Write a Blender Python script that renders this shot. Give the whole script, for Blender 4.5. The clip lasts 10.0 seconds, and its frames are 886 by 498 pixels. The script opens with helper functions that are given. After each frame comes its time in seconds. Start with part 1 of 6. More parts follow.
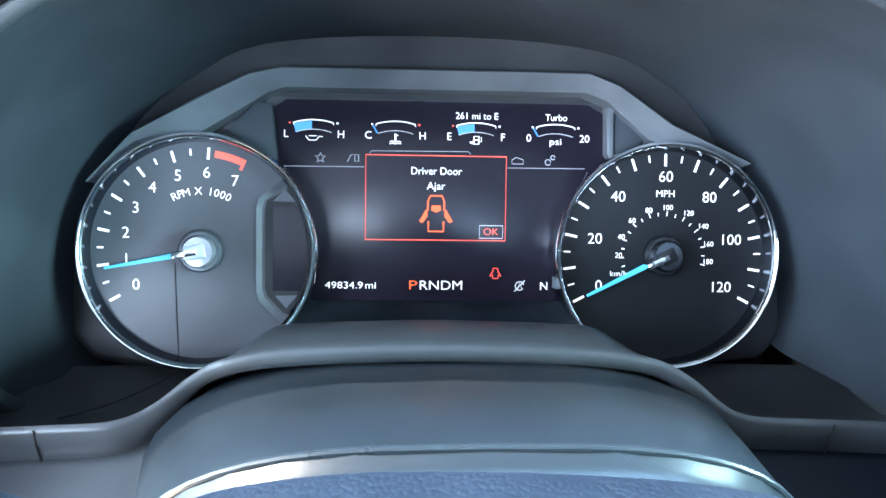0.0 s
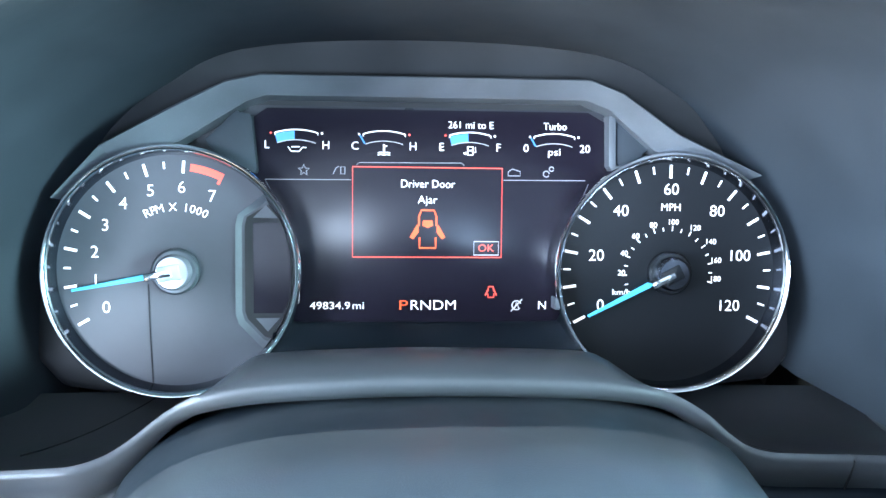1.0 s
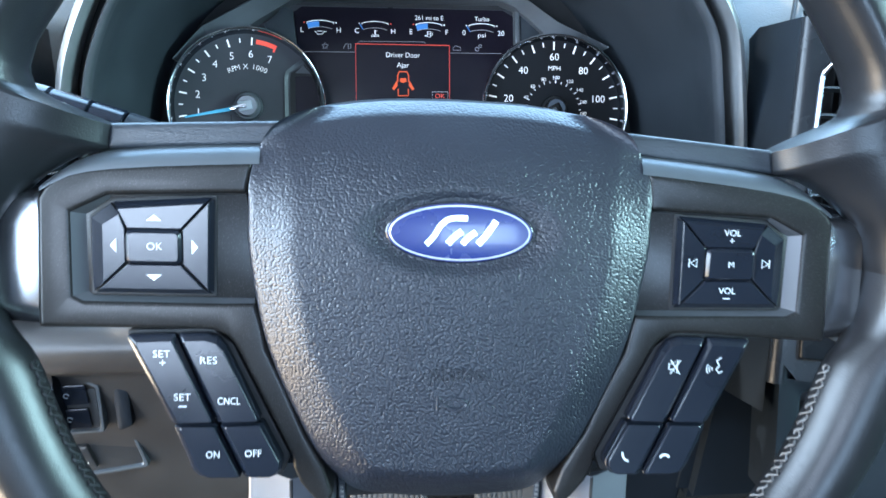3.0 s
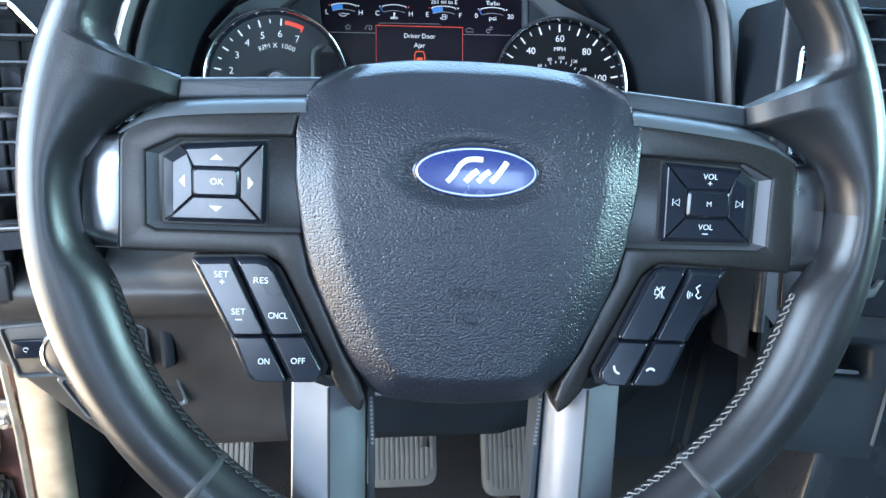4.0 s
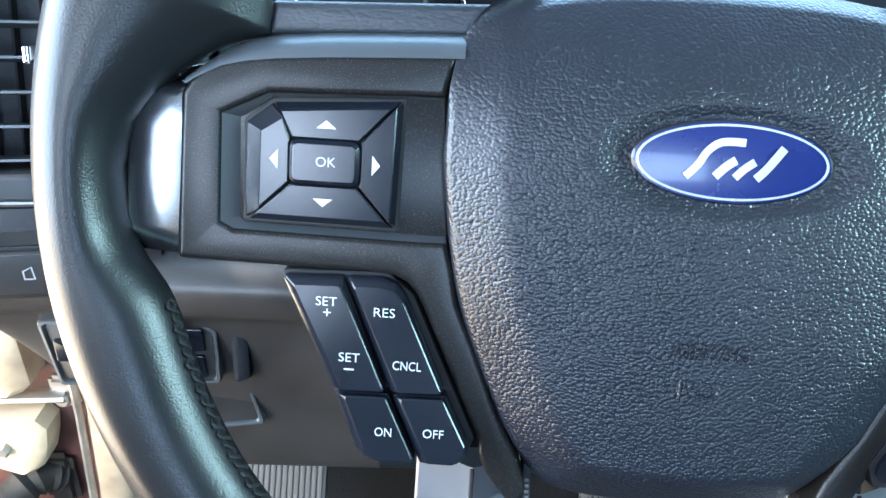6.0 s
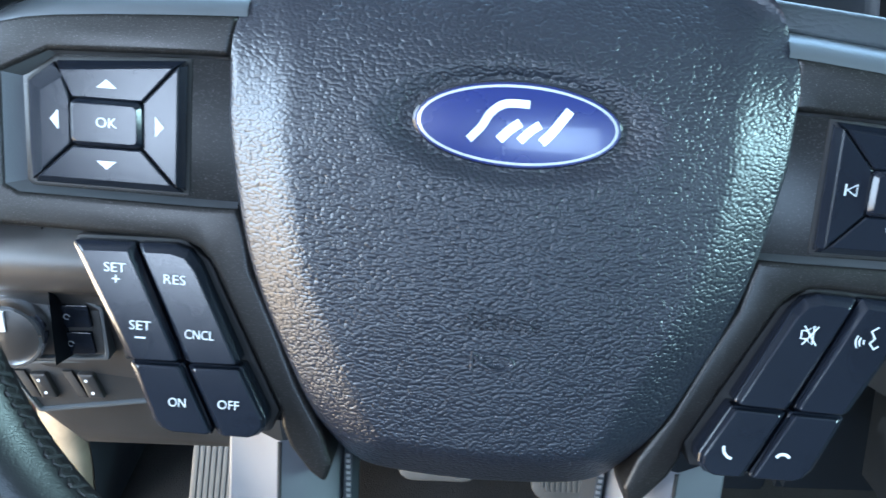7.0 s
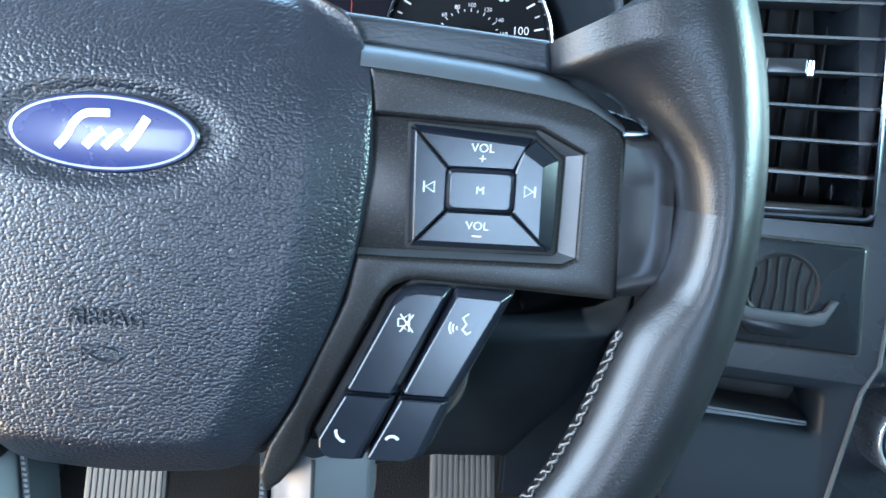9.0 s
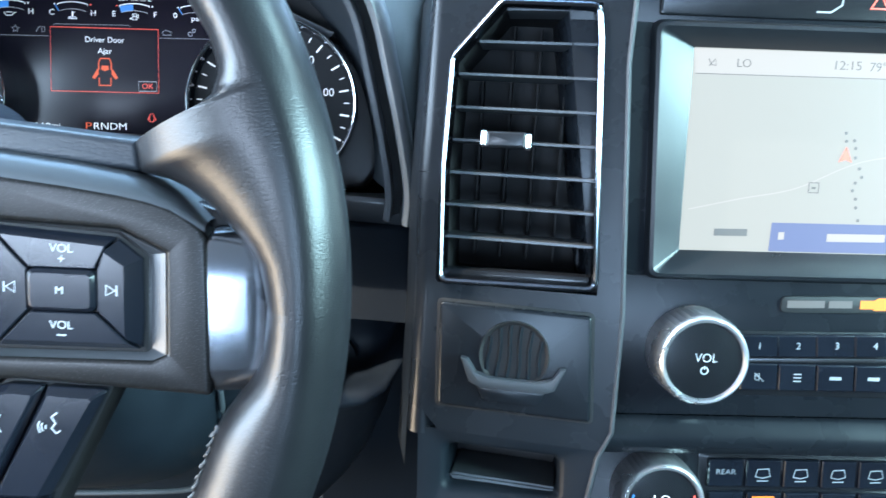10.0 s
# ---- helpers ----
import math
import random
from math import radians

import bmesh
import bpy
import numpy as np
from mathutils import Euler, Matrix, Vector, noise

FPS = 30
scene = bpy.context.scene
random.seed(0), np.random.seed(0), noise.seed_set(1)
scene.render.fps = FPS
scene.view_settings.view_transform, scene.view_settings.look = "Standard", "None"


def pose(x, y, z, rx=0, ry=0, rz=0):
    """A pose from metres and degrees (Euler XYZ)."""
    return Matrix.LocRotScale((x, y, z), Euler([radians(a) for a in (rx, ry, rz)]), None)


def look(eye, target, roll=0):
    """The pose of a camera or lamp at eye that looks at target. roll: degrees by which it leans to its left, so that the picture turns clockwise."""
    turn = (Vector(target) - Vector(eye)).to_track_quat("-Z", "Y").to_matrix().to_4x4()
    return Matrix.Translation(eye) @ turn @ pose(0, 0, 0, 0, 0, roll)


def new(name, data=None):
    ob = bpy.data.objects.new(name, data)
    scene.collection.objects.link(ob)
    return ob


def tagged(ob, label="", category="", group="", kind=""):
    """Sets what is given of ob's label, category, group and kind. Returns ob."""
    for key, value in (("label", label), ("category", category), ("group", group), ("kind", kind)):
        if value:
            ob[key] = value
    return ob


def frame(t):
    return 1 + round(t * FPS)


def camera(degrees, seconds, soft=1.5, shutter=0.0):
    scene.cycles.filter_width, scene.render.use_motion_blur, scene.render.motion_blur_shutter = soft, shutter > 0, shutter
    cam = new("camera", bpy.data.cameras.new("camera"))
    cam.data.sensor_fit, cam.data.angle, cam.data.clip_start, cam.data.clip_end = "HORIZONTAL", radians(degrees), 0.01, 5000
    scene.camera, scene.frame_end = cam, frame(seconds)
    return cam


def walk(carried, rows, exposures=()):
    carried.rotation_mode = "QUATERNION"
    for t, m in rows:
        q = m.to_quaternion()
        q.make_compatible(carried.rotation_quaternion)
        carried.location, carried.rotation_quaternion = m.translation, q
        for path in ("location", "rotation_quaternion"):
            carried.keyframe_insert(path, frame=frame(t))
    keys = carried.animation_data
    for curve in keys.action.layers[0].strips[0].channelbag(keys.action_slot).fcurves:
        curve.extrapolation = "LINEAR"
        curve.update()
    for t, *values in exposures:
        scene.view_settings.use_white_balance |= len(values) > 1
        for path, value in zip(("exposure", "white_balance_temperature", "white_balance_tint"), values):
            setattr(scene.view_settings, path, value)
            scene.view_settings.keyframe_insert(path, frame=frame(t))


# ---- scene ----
cam = camera(60.9, 10.0, shutter=0.15)
# seconds, eye, yaw, pitch, roll
ROWS = [
    (0.0, -0.021, 0.009, 0.8245, -4.47, -25.05, 2.39),
    (0.5, -0.0173, 0.0308, 0.8246, -4.89, -25.29, 2.5),
    (1.0, -0.0203, 0.0361, 0.8266, -5.31, -25.73, 2.54),
    (1.5, -0.02, 0.0295, 0.8272, -5.96, -25.41, 2.66),
    (2.0, -0.0259, -0.0093, 0.8251, -6.95, -24.77, 2.75),
    (2.5, -0.036, -0.1141, 0.8258, -7.36, -25.68, 2.63),
    (3.0, -0.038, -0.2157, 0.819, -7.58, -26.08, 2.53),
    (3.2, -0.0386, -0.2509, 0.8196, -7.78, -26.19, 2.7),
    (4.3, -0.0561, -0.2706, 0.8132, -6.66, -26.35, 2.78),
    (4.5, -0.0612, -0.2516, 0.8099, -6.42, -27.1, 2.9),
    (5.0, -0.0796, -0.1995, 0.795, -5.37, -27.94, 3.1),
    (5.2, -0.0871, -0.1827, 0.7901, -4.81, -28.67, 3.1),
    (6.3, -0.0746, -0.1548, 0.7775, -1.16, -29.7, 2.83),
    (6.5, -0.0665, -0.1553, 0.7777, -1.46, -30.07, 3.17),
    (7.0, -0.0203, -0.153, 0.7719, -1.2, -30.01, 3.08),
    (7.5, 0.0349, -0.1522, 0.7712, -1.21, -30.03, 2.79),
    (8.0, 0.061, -0.1557, 0.7708, -1.51, -29.85, 2.49),
    (8.5, 0.0689, -0.159, 0.7707, -1.37, -29.07, 2.04),
    (9.0, 0.0928, -0.1714, 0.7762, -1.86, -27.96, 2.1),
    (9.5, 0.1439, -0.1716, 0.7864, -2.83, -27.01, 2.45),
    (10.0, 0.209, -0.168, 0.7989, -3.97, -25.59, 2.38),
]
walk(cam, [(t, pose(x, y, z, 0, 0, yaw) @ pose(0, 0, 0, 90 + pitch) @ pose(0, 0, 0, 0, 0, roll)) for t, x, y, z, yaw, pitch, roll in ROWS], exposures=[(0.0, 1.98), (0.5, 2.3), (1.5, 2.42), (2.0, 2.5), (2.5, 1.42), (3.2, 0.82), (4.3, 0.72), (7.0, 0.60), (8.0, 0.74), (9.0, 0.84), (10.0, 0.9)])

# ---- light ----
world = bpy.data.worlds.new("world")
scene.world = world
world.use_nodes = True
nt = world.node_tree
sky = nt.nodes.new("ShaderNodeTexSky")
sky.sky_type, sky.sun_disc = "NISHITA", False
SUN_ELEV, SUN_AZ = radians(53), radians(-84)   # azimuth from +y towards +x
sky.sun_elevation, sky.sun_rotation = SUN_ELEV, SUN_AZ
nt.links.new(sky.outputs[0], nt.nodes["Background"].inputs[0])
nt.nodes["Background"].inputs[1].default_value = 0.15
sun_data = bpy.data.lights.new("sun", "SUN")
sun_data.energy, sun_data.angle, sun_data.color = 5.0, radians(0.5), (1.0, 0.94, 0.84)
sun = new("sun", sun_data)
sun_way = Vector((math.sin(SUN_AZ) * math.cos(SUN_ELEV), math.cos(SUN_AZ) * math.cos(SUN_ELEV), math.sin(SUN_ELEV)))
sun.matrix_world = look(sun_way * 6, (0, 0, 0))


def window_light(name, eye, target, w, h, power, colour):
    d = bpy.data.lights.new(name, "AREA")
    d.shape, d.size, d.size_y, d.energy, d.color = "RECTANGLE", w, h, power, colour
    ob = new(name, d)
    ob.matrix_world = look(eye, target)
    return ob


window_light("windshield_daylight", (0.3, 0.54, 1.07), (0.3, 0.10, 0.40), 1.6, 0.52, 27.0, (0.38, 0.66, 1.0))
window_light("driver_door_daylight", (-0.86, -0.18, 0.92), (0.0, -0.16, 0.75), 1.00, 0.58, 38.0, (0.57, 0.77, 1.0))
window_light("driver_door_ground_light", (-0.86, 0.0, 0.38), (0.0, 0.0, 0.62), 0.96, 0.50, 20.0, (1.0, 0.84, 0.64))
window_light("passenger_window_daylight", (1.30, -0.25, 0.98), (0.0, 0.0, 0.7), 0.80, 0.36, 39.0, (0.50, 0.86, 0.96))
window_light("rear_window_daylight", (0.22, -1.58, 0.99), (0.16, 0.1, 0.69), 0.40, 0.36, 8.5, (0.46, 0.69, 1.0))
window_light("rear_driver_daylight", (-0.65, -1.31, 1.05), (0.1, 0.1, 0.74), 0.56, 0.27, 11.5, (0.60, 0.76, 1.0))


# ---- materials ----
def rgb(c):
    return (*c, 1.0) if len(c) == 3 else c


def material(name, colour, rough=0.5, metal=0.0, grain=0.0, bump=0.0, dirt=0.0, cells=False, coat=0.0, spec=0.5, emit=None, power=0.0, stretch=(1, 1, 1), fleck=0.0, calm=None, flank=None):
    """grain: size in metres of the fine relief; bump: its height in metres; dirt: strength of large dull patches."""
    m = bpy.data.materials.new(name)
    m.use_nodes = True
    t = m.node_tree
    b = t.nodes["Principled BSDF"]
    b.inputs["Base Color"].default_value = rgb(colour)
    b.inputs["Roughness"].default_value, b.inputs["Metallic"].default_value = rough, metal
    b.inputs["Coat Weight"].default_value, b.inputs["Coat Roughness"].default_value = coat, 0.06
    b.inputs["Specular IOR Level"].default_value = spec
    if emit:
        b.inputs["Emission Color"].default_value, b.inputs["Emission Strength"].default_value = rgb(emit), power
        return m
    co = t.nodes.new("ShaderNodeTexCoord")
    mp = t.nodes.new("ShaderNodeMapping")
    mp.inputs["Scale"].default_value = stretch
    t.links.new(co.outputs["Object"], mp.inputs[0])
    # wear: broad patches that shift colour and gloss a little
    n1 = t.nodes.new("ShaderNodeTexNoise")
    n1.inputs["Scale"].default_value, n1.inputs["Detail"].default_value = 28.0, 6.0
    t.links.new(mp.outputs[0], n1.inputs["Vector"])
    n2 = t.nodes.new("ShaderNodeTexNoise")
    n2.inputs["Scale"].default_value, n2.inputs["Detail"].default_value = 420.0, 3.0
    t.links.new(mp.outputs[0], n2.inputs["Vector"])
    ramp = t.nodes.new("ShaderNodeMapRange")
    ramp.inputs["From Min"].default_value, ramp.inputs["From Max"].default_value = 0.3, 0.7
    ramp.inputs["To Min"].default_value, ramp.inputs["To Max"].default_value = 1 - 0.10 - dirt * 0.2, 1.08 + dirt * 0.3
    t.links.new(n1.outputs[0], ramp.inputs[0])
    mul = t.nodes.new("ShaderNodeVectorMath")
    mul.operation = "SCALE"
    mul.inputs[0].default_value = colour[:3]
    t.links.new(ramp.outputs[0], mul.inputs["Scale"])
    last = mul.outputs[0]
    if fleck:
        cut = t.nodes.new("ShaderNodeMapRange")
        cut.inputs["From Min"].default_value, cut.inputs["From Max"].default_value = 0.60, 0.74
        cut.inputs["To Min"].default_value, cut.inputs["To Max"].default_value = 0.0, fleck
        n3 = t.nodes.new("ShaderNodeTexNoise")
        n3.inputs["Scale"].default_value = 2600.0
        t.links.new(mp.outputs[0], n3.inputs["Vector"])
        t.links.new(n3.outputs[0], cut.inputs[0])
        add = t.nodes.new("ShaderNodeVectorMath")
        t.links.new(last, add.inputs[0])
        t.links.new(cut.outputs[0], add.inputs[1])
        last = add.outputs[0]
    t.links.new(last, b.inputs["Base Color"])
    rr = t.nodes.new("ShaderNodeMapRange")
    rr.inputs["From Min"].default_value, rr.inputs["From Max"].default_value = 0.3, 0.7
    rr.inputs["To Min"].default_value, rr.inputs["To Max"].default_value = rough * 0.88, min(1.0, rough * 1.12 + dirt * 0.1)
    t.links.new(n1.outputs[0], rr.inputs[0])
    t.links.new(rr.outputs[0], b.inputs["Roughness"])
    if bump:
        bp = t.nodes.new("ShaderNodeBump")
        bp.inputs["Distance"].default_value = bump
        if cells:
            # rounded pebbles with creases between them, on a gently wavering lattice
            n4 = t.nodes.new("ShaderNodeTexNoise")
            n4.inputs["Scale"].default_value, n4.inputs["Detail"].default_value = 0.3 / grain, 1.0
            t.links.new(mp.outputs[0], n4.inputs["Vector"])
            warp = t.nodes.new("ShaderNodeVectorMath")
            warp.operation = "MULTIPLY_ADD"
            warp.inputs[1].default_value = (grain * 0.55,) * 3
            t.links.new(n4.outputs["Color"], warp.inputs[0])
            t.links.new(mp.outputs[0], warp.inputs[2])
            v = t.nodes.new("ShaderNodeTexVoronoi")
            v.feature = "SMOOTH_F1"
            v.inputs["Smoothness"].default_value = 0.16
            v.inputs["Scale"].default_value = 1 / grain
            t.links.new(warp.outputs[0], v.inputs["Vector"])
            sq = t.nodes.new("ShaderNodeMath")
            sq.operation = "POWER"
            sq.inputs[1].default_value = 2.0
            t.links.new(v.outputs["Distance"], sq.inputs[0])
            neg = t.nodes.new("ShaderNodeMath")
            neg.operation = "MULTIPLY"
            neg.inputs[1].default_value = -1.0
            t.links.new(sq.outputs[0], neg.inputs[0])
            t.links.new(neg.outputs[0], bp.inputs["Height"])
        else:
            v = t.nodes.new("ShaderNodeTexNoise")
            v.inputs["Scale"].default_value, v.inputs["Detail"].default_value = 1 / grain, 2.0
            t.links.new(mp.outputs[0], v.inputs["Vector"])
            t.links.new(v.outputs[0], bp.inputs["Height"])
        if calm:
            # the grain runs out towards the upper edge and the flanks of the moulding
            sep, fade = t.nodes.new("ShaderNodeSeparateXYZ"), t.nodes.new("ShaderNodeMapRange")
            t.links.new(co.outputs["Object"], sep.inputs[0])
            fade.interpolation_type = "SMOOTHSTEP"
            fade.inputs["From Min"].default_value, fade.inputs["From Max"].default_value = calm
            fade.inputs["To Min"].default_value, fade.inputs["To Max"].default_value = 1.0, 0.45
            t.links.new(sep.outputs["Y"], fade.inputs[0])
            side, edge, both = t.nodes.new("ShaderNodeMath"), t.nodes.new("ShaderNodeMapRange"), t.nodes.new("ShaderNodeMath")
            side.operation, both.operation = "ABSOLUTE", "MULTIPLY"
            t.links.new(sep.outputs["X"], side.inputs[0])
            edge.interpolation_type = "SMOOTHSTEP"
            edge.inputs["From Min"].default_value, edge.inputs["From Max"].default_value = flank
            edge.inputs["To Min"].default_value, edge.inputs["To Max"].default_value = 1.0, 0.6
            t.links.new(side.outputs[0], edge.inputs[0])
            t.links.new(fade.outputs[0], both.inputs[0])
            t.links.new(edge.outputs[0], both.inputs[1])
            t.links.new(both.outputs[0], bp.inputs["Strength"])
        t.links.new(bp.outputs[0], b.inputs["Normal"])
    return m


LEATHER = material("grained_vinyl", (0.009, 0.011, 0.017), 0.34, grain=0.00105, bump=0.00031, cells=True, stretch=(0.95, 1.15, 0.8), calm=(0.030, 0.056), flank=(0.050, 0.062))
RIM_LEATHER = material("smooth_leather", (0.009, 0.0095, 0.011), 0.33, grain=0.0007, bump=0.00004, cells=True, spec=0.34)
SOFT = material("soft_dash_plastic", (0.030, 0.034, 0.040), 0.52, grain=0.0007, bump=0.00006, dirt=0.4)
STRIPM = material("fine_grained_vinyl", (0.018, 0.022, 0.028), 0.42, grain=0.0012, bump=0.00011, cells=True, stretch=(0.7, 1.3, 1.0))
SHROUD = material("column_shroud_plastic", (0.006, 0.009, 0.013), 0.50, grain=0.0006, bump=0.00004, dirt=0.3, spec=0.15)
# lighter than the other dash plastic: sunlight on the top is in the colour
DASHTOP = material("sunlit_dash_top", (0.048, 0.050, 0.049), 0.55, grain=0.0012, bump=0.0001, dirt=0.5, cells=True)
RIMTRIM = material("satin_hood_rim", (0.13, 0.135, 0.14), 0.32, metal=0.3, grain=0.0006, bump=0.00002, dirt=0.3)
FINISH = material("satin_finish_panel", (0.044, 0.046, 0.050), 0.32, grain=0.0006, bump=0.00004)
LEGM = material("satin_leg_trim", (0.15, 0.158, 0.175), 0.42, metal=0.6, grain=0.0006, bump=0.00002)
HOODM = material("matte_hood_plastic", (0.022, 0.027, 0.033), 0.55, grain=0.0006, bump=0.00005, dirt=0.3, spec=0.25)
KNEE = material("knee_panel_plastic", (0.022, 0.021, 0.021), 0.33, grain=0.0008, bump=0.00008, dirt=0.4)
STACKM = material("stack_plastic", (0.008, 0.010, 0.013), 0.27, grain=0.0006, bump=0.00002, dirt=0.1, spec=0.24)
BLACK = material("black_gloss_plastic", (0.008, 0.009, 0.011), 0.22, dirt=0.2)
BUTTON = material("button_plastic", (0.007, 0.009, 0.014), 0.17, spec=0.34, grain=0.0004, bump=0.00002)
SPECK = material("speckled_spoke_plastic", (0.008, 0.0075, 0.0075), 0.32, grain=0.0005, bump=0.000018, fleck=0.06, spec=0.28)
# the white highlight on the tachometer's cap is put into this colour
CAPM = material("cap_with_highlight", (0.30, 0.31, 0.34), 0.20, metal=0.6, dirt=0.2)
SATIN = material("satin_silver_trim", (0.19, 0.198, 0.215), 0.21, metal=0.9, grain=0.0006, bump=0.00002)
LEDGE = material("dark_satin_plastic", (0.075, 0.085, 0.095), 0.34, metal=0.4, grain=0.0006, bump=0.00003)
CHROME = material("chrome", (0.78, 0.80, 0.83), 0.07, metal=1.0, dirt=0.1)
CHROME_DARK = material("dark_chrome", (0.15, 0.165, 0.20), 0.16, metal=1.0, dirt=0.2)
DULL = material("dull_metal", (0.45, 0.43, 0.40), 0.4, metal=0.8, dirt=0.6)
KNOBM = material("bright_knob_metal", (0.62, 0.62, 0.64), 0.28, metal=0.9, dirt=0.2)
HOUSING = material("cluster_housing_plastic", (0.022, 0.022, 0.025), 0.30, dirt=0.2, grain=0.0006, bump=0.00002)
UPPER = material("upper_shroud_plastic", (0.009, 0.013, 0.017), 0.32, grain=0.0006, bump=0.00004, dirt=0.05, spec=0.30)
WELLM = material("well_edge_plastic", (0.050, 0.054, 0.060), 0.36, metal=0.25, grain=0.0006, bump=0.00003)
BEZEL = material("bezel_plastic", (0.012, 0.014, 0.017), 0.30, grain=0.0006, bump=0.00002, spec=0.35)
RIDGE = material("crease_highlight_bead", (0.012, 0.017, 0.022), 0.30, spec=0.5)
# near black for joints, and for the shade inside recesses and behind openings
GAP = material("joint_and_shade_black", (0.004, 0.004, 0.005), 0.7)
# glare over the tachometer is put into this paler face colour
FACE_L = material("tachometer_face_glare", (0.045, 0.048, 0.056), 0.36, dirt=0.2, spec=0.34)
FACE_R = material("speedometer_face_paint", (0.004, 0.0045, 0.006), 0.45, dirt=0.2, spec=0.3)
TRIM = material("cluster_trim_paint", (0.060, 0.066, 0.074), 0.42, grain=0.0006, bump=0.00006, dirt=0.8, fleck=0.02)
SCREEN = material("display_glass", (0.009, 0.007, 0.012), 0.24, spec=0.26)
WHITE = material("lit_white", (0.8, 0.82, 0.85), 0.5, emit=(0.93, 0.96, 1.0), power=0.30)
PRINT = material("white_print", (0.52, 0.55, 0.58), 0.5)
LEGEND = material("grey_print", (0.36, 0.38, 0.40), 0.5)
DIMPRINT = material("dim_print", (0.25, 0.26, 0.28), 0.5)
RED = material("lit_red", (0.8, 0.1, 0.06), 0.5, emit=(1.0, 0.045, 0.03), power=0.28)
ORANGE = material("lit_orange", (0.5, 0.08, 0.02), 0.5, emit=(1.0, 0.09, 0.015), power=0.30)
AMBER = material("lit_amber", (0.5, 0.15, 0.01), 0.5, emit=(1.0, 0.15, 0.005), power=0.50)
CYAN = material("lit_blue_needle", (0.05, 0.28, 0.42), 0.4, emit=(0.06, 0.50, 0.90), power=0.28)
BLUE = material("lit_blue", (0.03, 0.12, 0.3), 0.4, emit=(0.03, 0.26, 0.85), power=0.32)
GREYLIT = material("lit_grey_outline", (0.3, 0.3, 0.33), 0.5, emit=(0.45, 0.48, 0.55), power=0.35)
DIMLIT = material("lit_dim_grey", (0.2, 0.2, 0.23), 0.5, emit=(0.40, 0.42, 0.50), power=0.16)
MAPWHITE = material("lit_map", (0.04, 0.04, 0.04), 0.25, emit=(0.88, 0.93, 0.90), power=0.37)
MAPBAR = material("lit_map_bar", (0.04, 0.04, 0.04), 0.25, emit=(0.93, 0.94, 0.94), power=0.43)
MAPBLUE = material("lit_map_blue", (0.03, 0.03, 0.05), 0.25, emit=(0.20, 0.27, 0.50), power=0.55)
MAPGREY = material("lit_map_grey", (0.04, 0.04, 0.04), 0.4, emit=(0.42, 0.44, 0.46), power=0.22)
EMBLEM_BLUE = material("emblem_blue", (0.003, 0.011, 0.090), 0.28, coat=0.2)
SILVER = material("emblem_silver", (0.50, 0.53, 0.58), 0.25, metal=0.4, coat=0.6)
THREAD = material("grey_thread", (0.13, 0.13, 0.13), 0.8)
THREAD_DARK = material("dark_thread", (0.016, 0.017, 0.019), 0.7)
RUBBER = material("black_rubber", (0.012, 0.012, 0.012), 0.7, grain=0.002, bump=0.0002)
RIBBED = material("pedal_rubber", (0.055, 0.055, 0.053), 0.55, dirt=0.5)
CARPET = material("dark_carpet", (0.010, 0.010, 0.011), 0.95, grain=0.002, bump=0.0008, cells=True, dirt=0.5)
MAROON = material("maroon_body_paint", (0.095, 0.044, 0.040), 0.4, coat=0.3, dirt=0.8)
# sunlight on the hinge is put into this cream
CREAM = material("sunlit_cream_hinge", (0.56, 0.47, 0.34), 0.45, grain=0.001, bump=0.0001, dirt=0.8)
# sunlight on the trim is put into this pale tan
KICK = material("sunlit_sill_trim", (0.30, 0.245, 0.18), 0.6, grain=0.001, bump=0.0001, dirt=0.8)
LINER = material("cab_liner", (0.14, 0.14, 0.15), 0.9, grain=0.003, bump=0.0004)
HEADLINER = material("headliner_cloth", (0.21, 0.225, 0.26), 0.95, grain=0.003, bump=0.0004)
CABTRIM = material("dark_cab_trim", (0.022, 0.023, 0.026), 0.7, grain=0.0012, bump=0.0001, dirt=0.4, spec=0.3)
EARTH = material("pale_gravel_ground", (0.36, 0.30, 0.22), 0.95, grain=0.03, bump=0.01, cells=True, dirt=1.0)
GLASS = bpy.data.materials.new("window_glass")
GLASS.use_nodes = True
gb = GLASS.node_tree.nodes["Principled BSDF"]
gb.inputs["Transmission Weight"].default_value, gb.inputs["Roughness"].default_value = 1.0, 0.0
gb.inputs["IOR"].default_value, gb.inputs["Base Color"].default_value = 1.45, (0.95, 1.0, 0.98, 1)


# ---- building blocks ----
def link(bm, name, mat, parent=None, label="", angle=35):
    bmesh.ops.recalc_face_normals(bm, faces=bm.faces)
    me = bpy.data.meshes.new(name)
    bm.to_mesh(me)
    bm.free()
    me.polygons.foreach_set("use_smooth", [True] * len(me.polygons))
    me.set_sharp_from_angle(angle=radians(angle))
    me.materials.append(mat)
    ob = new(name, me)
    if parent:
        ob.parent = parent
    if label:
        tagged(ob, label)
    return ob


def part(name, bm, mat, parent, label="", angle=35):
    return link(bm, name, mat, parent, label, angle)


def thing(name, m, label, category, group="", kind=""):
    ob = new(name)
    ob.empty_display_size = 0.02
    ob.matrix_world = m
    return tagged(ob, label, category, group, kind)


def facing(x, y, z, tilt, yaw, roll=0):
    """A frame whose z axis looks at the driver, tilt degrees up and yaw degrees to the right; x runs right, y up."""
    return pose(x, y, z, 0, 0, yaw) @ pose(0, 0, 0, 90 - tilt) @ pose(0, 0, 0, 0, 0, roll)


def mm(pts):
    return [(x * 0.001, y * 0.001) for x, y in pts]


